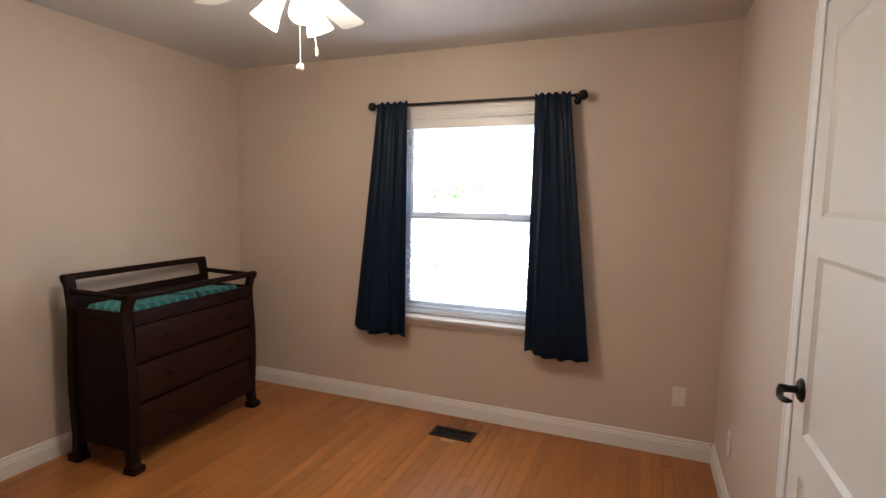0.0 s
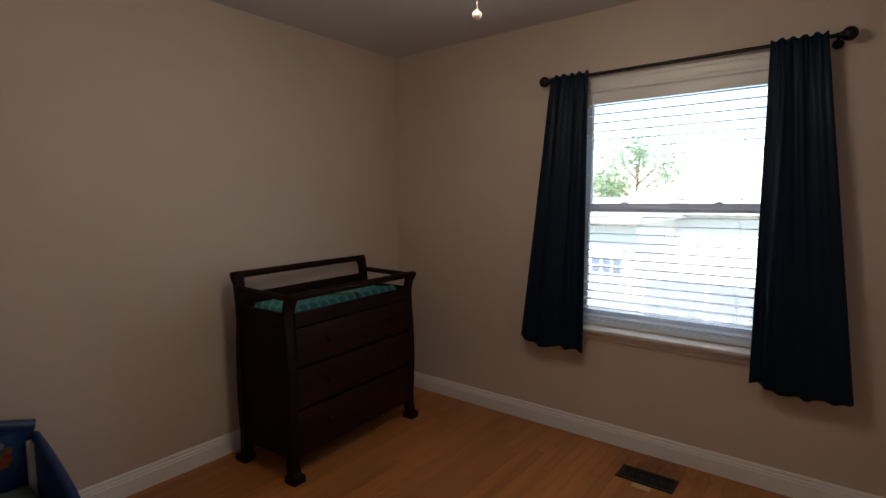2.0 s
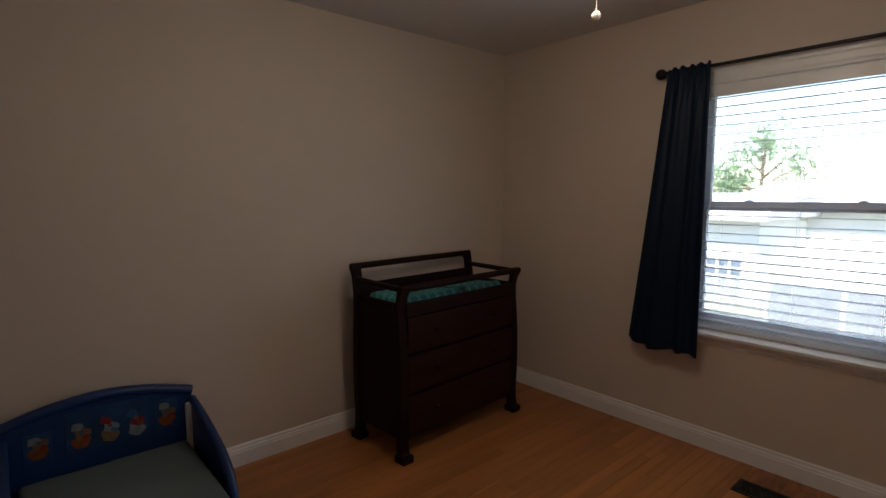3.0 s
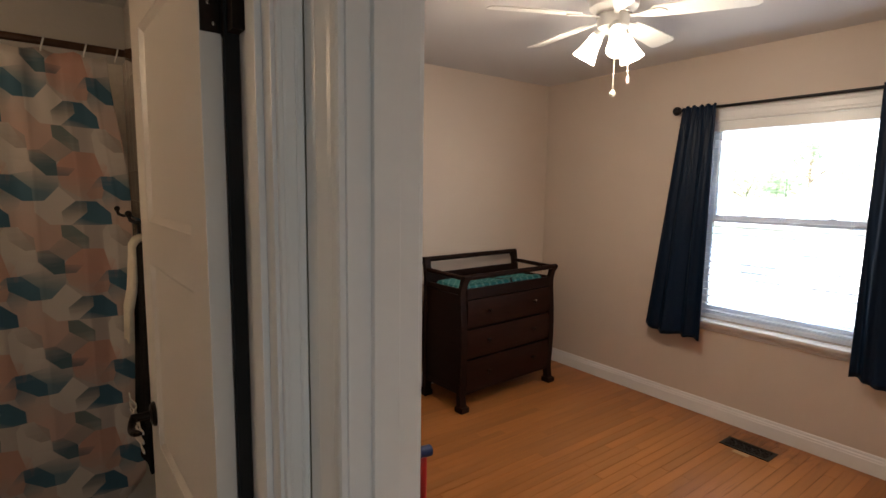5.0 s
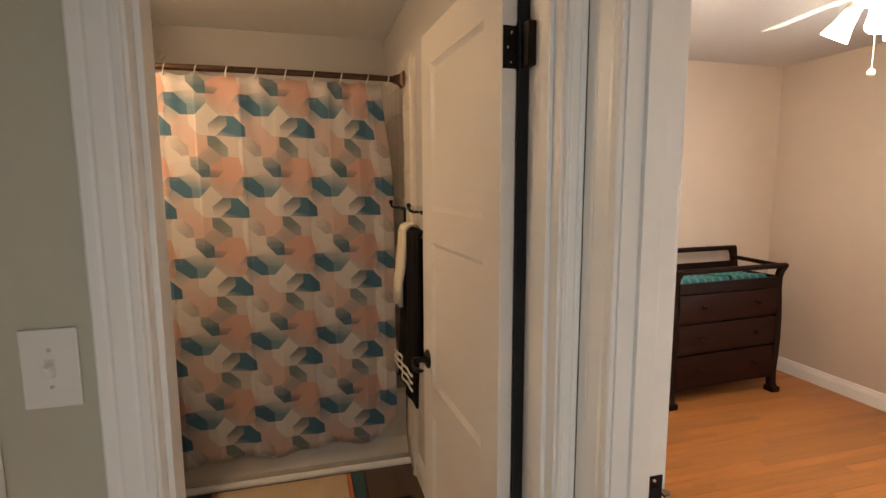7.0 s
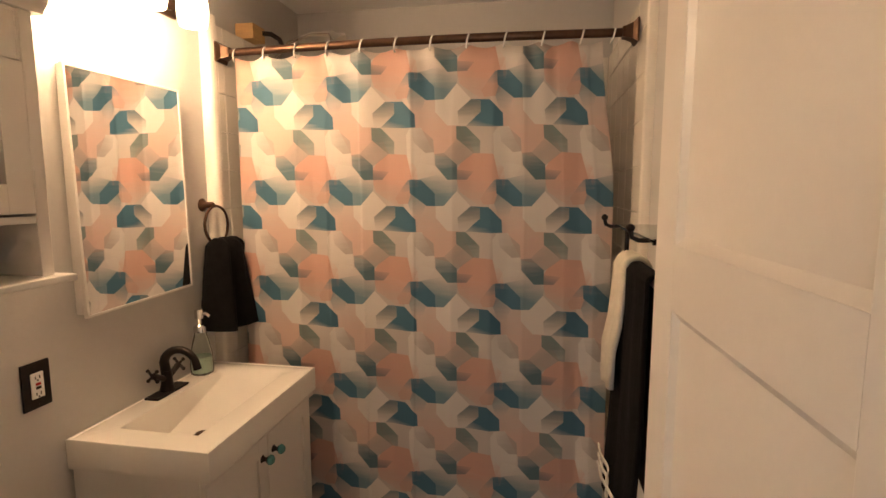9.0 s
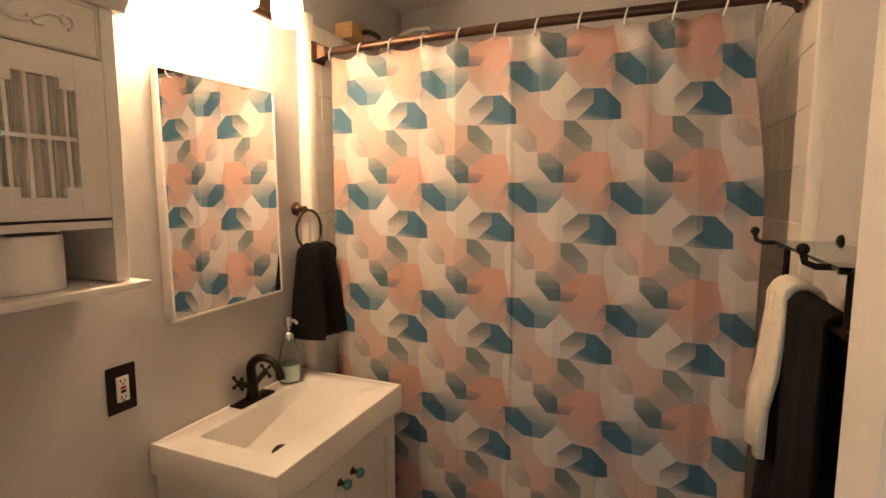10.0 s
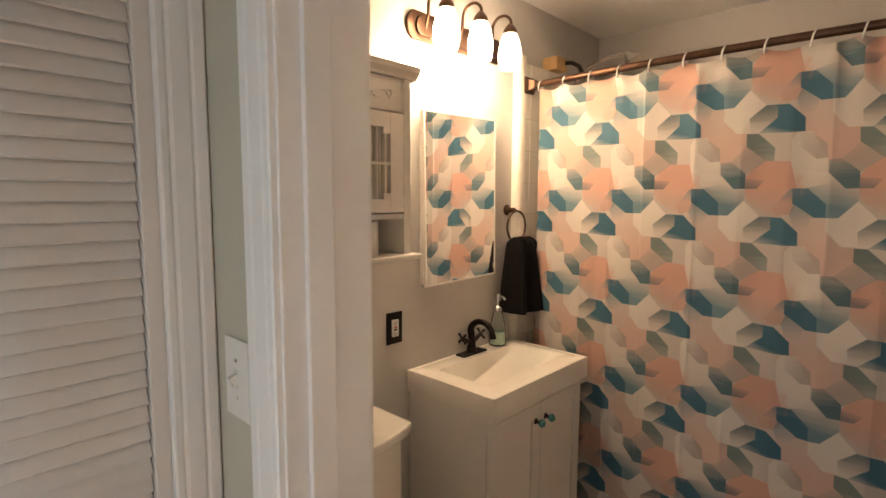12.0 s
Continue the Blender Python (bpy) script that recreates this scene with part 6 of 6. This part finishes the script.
# ---- towel shelf, towels ----
ts = thing("towel_shelf", (-1.42, HN, 1.40), "dark bronze wall shelf with glass, hooks and a towel bar", "towel shelf")
sx0, sx1, sy = -1.64, -1.16, -0.300
part("glass_shelf", box(sx0 + 0.015, sx1 - 0.015, HN - 0.012, sy + 0.004, 1.446, 1.452, 0.001), M["green_glass"], ts, "clear glass shelf")
for x in (sx0, -1.235):
    part("hook", tube([(x, sy + 0.03, 1.445), (x, sy - 0.008, 1.444), (x, sy - 0.022, 1.450), (x, sy - 0.026, 1.466)], 0.0055, 9), M["black_metal"], ts, "short upturned hook", smooth=True)
    part("hook_tip", lathe([(0.0095 * math.sin(radians(t)), -0.0095 * math.cos(radians(t))) for t in range(15, 181, 15)], 12, pose(x, sy - 0.026, 1.470)), M["black_metal"], ts, smooth=True)
for x in (sx0, -1.235):
    part("bracket", tube([(x, HN, 1.440), (x, HN - 0.06, 1.440), (x, sy + 0.02, 1.440)], 0.0065, 10), M["black_metal"], ts, smooth=True)
    part("drop_post", tube([(x, -0.262, 1.440), (x, -0.262, 1.345)], 0.0065, 10), M["black_metal"], ts, smooth=True)
    part("wall_disc", lathe([(0.022, 0), (0.020, 0.006), (0.010, 0.010)], 16, pose(x, HN, 1.445, 90)), M["black_metal"], ts, smooth=True)
part("towel_bar", tube([(sx0 - 0.012, -0.262, 1.343), (-1.215, -0.262, 1.343)], 0.009, 12), M["bronze"], ts, smooth=True)


def hung(name, x0, x1, zb_front, zb_back, r, material, label, thick=0.010, bulge=0.0, seed=1):
    """A towel folded over the bar."""
    bm = bmesh.new()
    path = [(-0.262 - r - bulge, zb_front), (-0.262 - r - bulge * 0.9, zb_front + 0.10), (-0.262 - r - bulge * 0.4, (zb_front + 1.36) / 2), (-0.262 - r, 1.315)]
    path += [(-0.262 - r * math.cos(radians(a)), 1.343 + r * math.sin(radians(a))) for a in range(0, 181, 20)]
    path += [(-0.262 + r, 1.315), (-0.262 + r, zb_back)]
    nx = 22
    outer = []
    for i in range(nx + 1):
        u = i / nx
        x = x0 + (x1 - x0) * u
        row = []
        for k, (y, z) in enumerate(path):
            down = max(0, (1.315 - z))
            wob = 0.010 * down * math.sin(u * 9 + seed) + 0.004 * math.sin(u * 17 + z * 6)
            flare = (u - 0.5) * 0.10 * down
            row.append(bm.verts.new((x + flare, y - (wob if k < 5 else 0) , z)))
        outer.append(row)
    for a, b in zip(outer, outer[1:]):
        for k in range(len(path) - 1):
            bm.faces.new((a[k], a[k + 1], b[k + 1], b[k]))
    ob = part(name, bm, material, smooth=True)
    so = ob.modifiers.new("thickness", "SOLIDIFY")
    so.thickness, so.offset = thick, 1
    return tagged(ob, label, "bath towel")


bt = hung("bath_towel", -1.575, -1.255, 0.66, 0.80, 0.016, M["black_towel"], "black terry bath towel with white stripes over a bar", 0.009, 0.022, 2)
for z in (0.735, 0.765, 0.795):
    bm = bmesh.new()
    up, dn = [], []
    for i in range(23):
        u = i / 22
        down = 1.315 - z
        x = -1.575 + 0.32 * u + (u - 0.5) * 0.10 * down
        y = -0.262 - 0.016 - 0.038 - 0.0105 - 0.010 * down * math.sin(u * 9 + 2) - 0.004 * math.sin(u * 17 + z * 6)
        up.append(bm.verts.new((x, y, z + 0.005)))
        dn.append(bm.verts.new((x, y, z - 0.005)))
    for i in range(22):
        bm.faces.new((up[i], up[i + 1], dn[i + 1], dn[i]))
    sp_ = part("stripe", bm, M["stripe"], bt, "white woven stripe")
    so = sp_.modifiers.new("thickness", "SOLIDIFY")
    so.thickness = 0.004
hung("hand_towel", -1.600, -1.475, 1.02, 1.08, 0.024, M["cream_towel"], "cream terry towel folded over the black one", 0.014, 0.028, 4)

# ---- bath mat and floor vent ----
bmx0, bmx1, bmy0, bmy1 = -1.925, -1.42, -1.27, -0.455
rug = thing("bath_mat", (-1.67, -0.86, 0), "cream bath mat with coral and teal end bands", "bath mat")
for y0, y1, mt, n in ((bmy0, bmy0 + 0.065, "teal_mat", "teal_band"), (bmy0 + 0.065, bmy0 + 0.088, "coral_mat", "coral_band"), (bmy0 + 0.088, bmy1 - 0.088, "cream_mat", "cream_field"), (bmy1 - 0.088, bmy1 - 0.065, "coral_mat", "coral_band"), (bmy1 - 0.065, bmy1, "teal_mat", "teal_band")):
    bm = box(bmx0, bmx1, y0, y1, 0.0, 0.016, 0.005)
    part(n, bm, M[mt], rug)
fv = thing("floor_vent", (-1.56, -0.30, 0), "black metal floor vent by the bathroom wall", "floor vent")
bm = box(-1.66, -1.46, -0.345, -0.330, 0.0, 0.006, 0.001)
box(-1.66, -1.46, -0.255, -0.240, 0.0, 0.006, 0.001, bm)
box(-1.66, -1.645, -0.33, -0.255, 0.0, 0.006, 0.001, bm)
box(-1.475, -1.46, -0.33, -0.255, 0.0, 0.006, 0.001, bm)
part("frame", bm, M["register"], fv)
for k in range(9):
    x = -1.636 + k * 0.019
    part("louvre", box(x - 0.004, x + 0.004, -0.33, -0.255, 0.001, 0.005), M["register"], fv)

# ---- outdoors beyond the window ----
ground = box(-80, 80, 3.3, 160, -0.75, -0.55)
tagged(part("ground", ground, M["grass"]), kind="structure")
tagged(part("ground_rear", box(-80, 80, -80, 3.3, -0.75, -0.56), M["grass"]), kind="structure")
tagged(part("driveway", box(-9, 6, 4.2, 7.2, -0.55, -0.54), M["concrete"]), kind="structure")
fy_ = 8.0
fence = thing("chain_link_fence", (-1.5, fy_, -0.55), "galvanised chain-link fence with round posts", "fence")
for x in (-5.9, -4.2, -2.32, -1.46, 0.2, 1.9, 3.6):
    part("post", lathe([(0.03, 0), (0.03, 0.84), (0.036, 0.85), (0.02, 0.88)], 12, pose(x, fy_, -0.55)), M["galvanised"], fence)
part("top_rail", tube([(-6.5, fy_, 0.25), (4, fy_, 0.25)], 0.02, 8), M["galvanised"], fence)
bm = bmesh.new()
n = 0
x = -6.5
while x < 4.0:
    for s in (-1, 1):
        a, b = (x, -0.5), (x + s * 0.72, 0.22)
        w = 0.0032
        vs = [bm.verts.new((px + d, fy_ + s * 0.004, pz)) for (px, pz), d in ((a, -w), (a, w), (b, w), (b, -w))]
        bm.faces.new(vs)
    x += 0.048
mesh_ = part("wire_mesh", bm, M["galvanised"], fence)
tagged(mesh_, kind="stuff")
so = mesh_.modifiers.new("thickness", "SOLIDIFY")
so.thickness = 0.006
house = thing("neighbour_house", (-5.6, 12, -0.55), "white-sided neighbouring house with a low grey roof", "house")
bm = box(-9.5, -3.22, 10.5, 15.5, -0.55, 0.95)
part("wall", bm, M["siding"], house)
part("roof", prism([(10.1, 0.95), (15.9, 0.95), (15.9, 1.02), (13.0, 1.45), (10.1, 1.10)], "x", -9.8, -2.98), M["roof"], house)
wn_ = part("window", box(-4.14, -3.42, 10.46, 10.5, -0.52, 0.27), M["window_vinyl"], house, "white gridded window")
for i in range(3):
    for j in range(4):
        x, z = -4.10 + i * 0.222, -0.48 + j * 0.183
        part("pane", box(x, x + 0.186, 10.450, 10.458, z, z + 0.150), M["pane_dark"], wn_)
garage = thing("garage", (1.0, 16, -0.55), "long pale garage wall with a shallow roof beyond the fence", "garage")
part("wall", box(-4.6, 7, 13.5, 19, -0.55, 1.05), M["siding"], garage)
part("roof", prism([(13.1, 1.05), (19.4, 1.05), (19.4, 1.12), (16.2, 1.75), (13.1, 1.2)], "x", -4.8, 7.2), M["roof"], garage)
gwall = thing("garden_wall", (0.8, 8.7, -0.55), "low dark slate-grey garden wall behind the fence", "garden wall")
part("wall", box(-2.45, 4.6, 8.6, 8.8, -0.55, 0.16, 0.01), M["hedge"], gwall)
part("coping", box(-2.48, 4.63, 8.57, 8.83, 0.16, 0.20, 0.008), M["concrete"], gwall, "pale concrete coping")


def tree(place, height, spread, seed, leaves):
    rng = random.Random(seed)
    ob = thing("tree", place, "leafy green garden tree with a forked trunk", "tree")
    p = Vector(place)
    bm = tube([p, p + Vector((0.05, 0, height * 0.25)), p + Vector((-0.05, 0.05, height * 0.5)), p + Vector((0.05, 0, height * 0.85))], [0.10, 0.08, 0.05, 0.02], 10)
    tips = [p + Vector((0, 0, height * 0.9))]
    for k in range(9):
        a = rng.uniform(0, 6.28)
        s = p + Vector((0, 0, height * rng.uniform(0.3, 0.65)))
        e = s + Vector((math.cos(a) * spread * rng.uniform(0.5, 0.95), math.sin(a) * spread * rng.uniform(0.5, 0.95), height * rng.uniform(0.12, 0.34)))
        tube([s, (s + e) / 2 + Vector((0, 0, 0.08)), e], [0.05, 0.035, 0.015], 7, bm)
        tips.append(e)
    part("trunk", bm, M["bark"], ob, smooth=True)
    verts, faces = [], []
    for k in range(leaves):
        c = rng.choice(tips) + Vector((rng.gauss(0, spread * 0.26), rng.gauss(0, spread * 0.26), rng.gauss(0, height * 0.09)))
        q = Euler((rng.uniform(0, 6.28), rng.uniform(0, 6.28), rng.uniform(0, 6.28))).to_matrix()
        s = rng.uniform(0.05, 0.10)
        i = len(verts)
        for v in ((-s, 0, 0), (0, -s * 0.5, 0.01), (s, 0, 0), (0, s * 0.5, 0.01)):
            verts.append(c + q @ Vector(v))
        faces.append((i, i + 1, i + 2, i + 3))
    me = bpy.data.meshes.new("crown")
    me.from_pydata(verts, [], faces)
    me.materials.append(M["leaf"])
    crown = new("crown", me)
    crown.parent = ob
    crown.matrix_parent_inverse = ob.matrix_basis.inverted()
    tagged(crown, kind="stuff")
    return ob


tree((-6.0, 19.5, -0.55), 4.2, 1.35, 4, 2500)
tree((-9.4, 23.0, -0.55), 3.3, 1.5, 9, 2200)

# ---- pieces: floor strips, wall tiles ----


def strips(parent, x0, x1, y0, y1, width, lengths, z0, z1, material, seed, along="y", gap=0.0008):
    """Boards of a floor; alike boards share a mesh."""
    rng = random.Random(seed)
    meshes = {}
    a0, a1, b0, b1 = (x0, x1, y0, y1) if along == "y" else (y0, y1, x0, x1)
    a = a0
    while a < a1 - 0.004:
        w = min(width, a1 - a)
        b = b0 - rng.uniform(0, lengths[0])
        while b < b1 - 0.01:
            ln = rng.choice(lengths)
            s, e = max(b, b0), min(b + ln, b1)
            b += ln
            if e - s < 0.03:
                continue
            wide = gap * rng.choice((0.5, 0.8, 1.0, 1.0, 1.6, 3.0))
            key = (round(w, 4), round(e - s, 3), wide)
            if key not in meshes:
                hw, hl, c = w / 2 - wide / 2, (e - s) / 2 - wide / 2, 0.0005
                if along != "y":
                    hw, hl = hl, hw
                me = bpy.data.meshes.new("plank")
                v = [(-hw, -hl, z0), (hw, -hl, z0), (hw, hl, z0), (-hw, hl, z0), (-hw, -hl, z1 - c), (hw, -hl, z1 - c), (hw, hl, z1 - c), (-hw, hl, z1 - c),
                     (-hw + c, -hl + c, z1), (hw - c, -hl + c, z1), (hw - c, hl - c, z1), (-hw + c, hl - c, z1)]
                me.from_pydata(v, [], [(0, 1, 5, 4), (1, 2, 6, 5), (2, 3, 7, 6), (3, 0, 4, 7), (4, 5, 9, 8), (5, 6, 10, 9), (6, 7, 11, 10), (7, 4, 8, 11), (8, 9, 10, 11)])
                me.materials.append(material)
                meshes[key] = me
            ob = new("plank", meshes[key])
            ob.parent = parent
            ca, cb = a + w / 2, (s + e) / 2
            ob.location = (ca, cb, 0) if along == "y" else (cb, ca, 0)
        a += width


floor_ = bpy.data.objects["floor"]
strips(floor_, BW, BE, BS - 0.06, BN, 0.0572, (0.72, 0.93, 1.15, 1.45), -0.012, 0.0, M["oak"], 11)
strips(bpy.data.objects["floor_bath"], -2.0, -0.30, TS, HN, 0.152, (0.92, 1.22), -0.010, 0.0, M["bath_plank"], 5, "x", 0.0015)


def tiles(parent, axis, face, out, a0, a1, z0, z1, w, h, thick=0.007):
    """Glazed tiles on a bed: axis of the wall's plane; all whole tiles share one mesh."""
    meshes = {}
    z = z0
    while z < z1 - 0.01:
        hh = min(h, z1 - z)
        a = a0
        while a < a1 - 0.01:
            ww = min(w, a1 - a)
            key = (round(ww, 3), round(hh, 3))
            if key not in meshes:
                g_, c = 0.0012, 0.002
                p, q = ww / 2 - g_, hh / 2 - g_
                o = [(-p, -q), (p, -q), (p, q), (-p, q)]
                i_ = [(-p + c, -q + c), (p - c, -q + c), (p - c, q - c), (-p + c, q - c)]
                vs = [(u, 0, v) for u, v in o] + [(u, out * (thick - 0.0015), v) for u, v in o] + [(u, out * thick, v) for u, v in i_]
                if axis == "x":
                    vs = [(y, x, z_) for x, y, z_ in vs]
                me = bpy.data.meshes.new("tile")
                me.from_pydata(vs, [], [(0, 1, 5, 4), (1, 2, 6, 5), (2, 3, 7, 6), (3, 0, 4, 7), (4, 5, 9, 8), (5, 6, 10, 9), (6, 7, 11, 10), (7, 4, 8, 11), (8, 9, 10, 11)])
                me.materials.append(M["tile"])
                meshes[key] = me
            ob = new("tile", meshes[key])
            ob.parent = parent
            ob.location = (a + ww / 2, face, z + hh / 2) if axis == "y" else (face, a + ww / 2, z + hh / 2)
            a += w
        z += h


tiles(bpy.data.objects["tile_bed_south"], "y", TS + 0.036, 1, TW + 0.01, -1.987, 0.41, TILE_TOP, 0.152, 0.152)
tiles(bpy.data.objects["tile_bed_north"], "y", HN - 0.016, -1, TW + 0.01, -1.857, 0.41, TILE_TOP, 0.152, 0.152, 0.003)
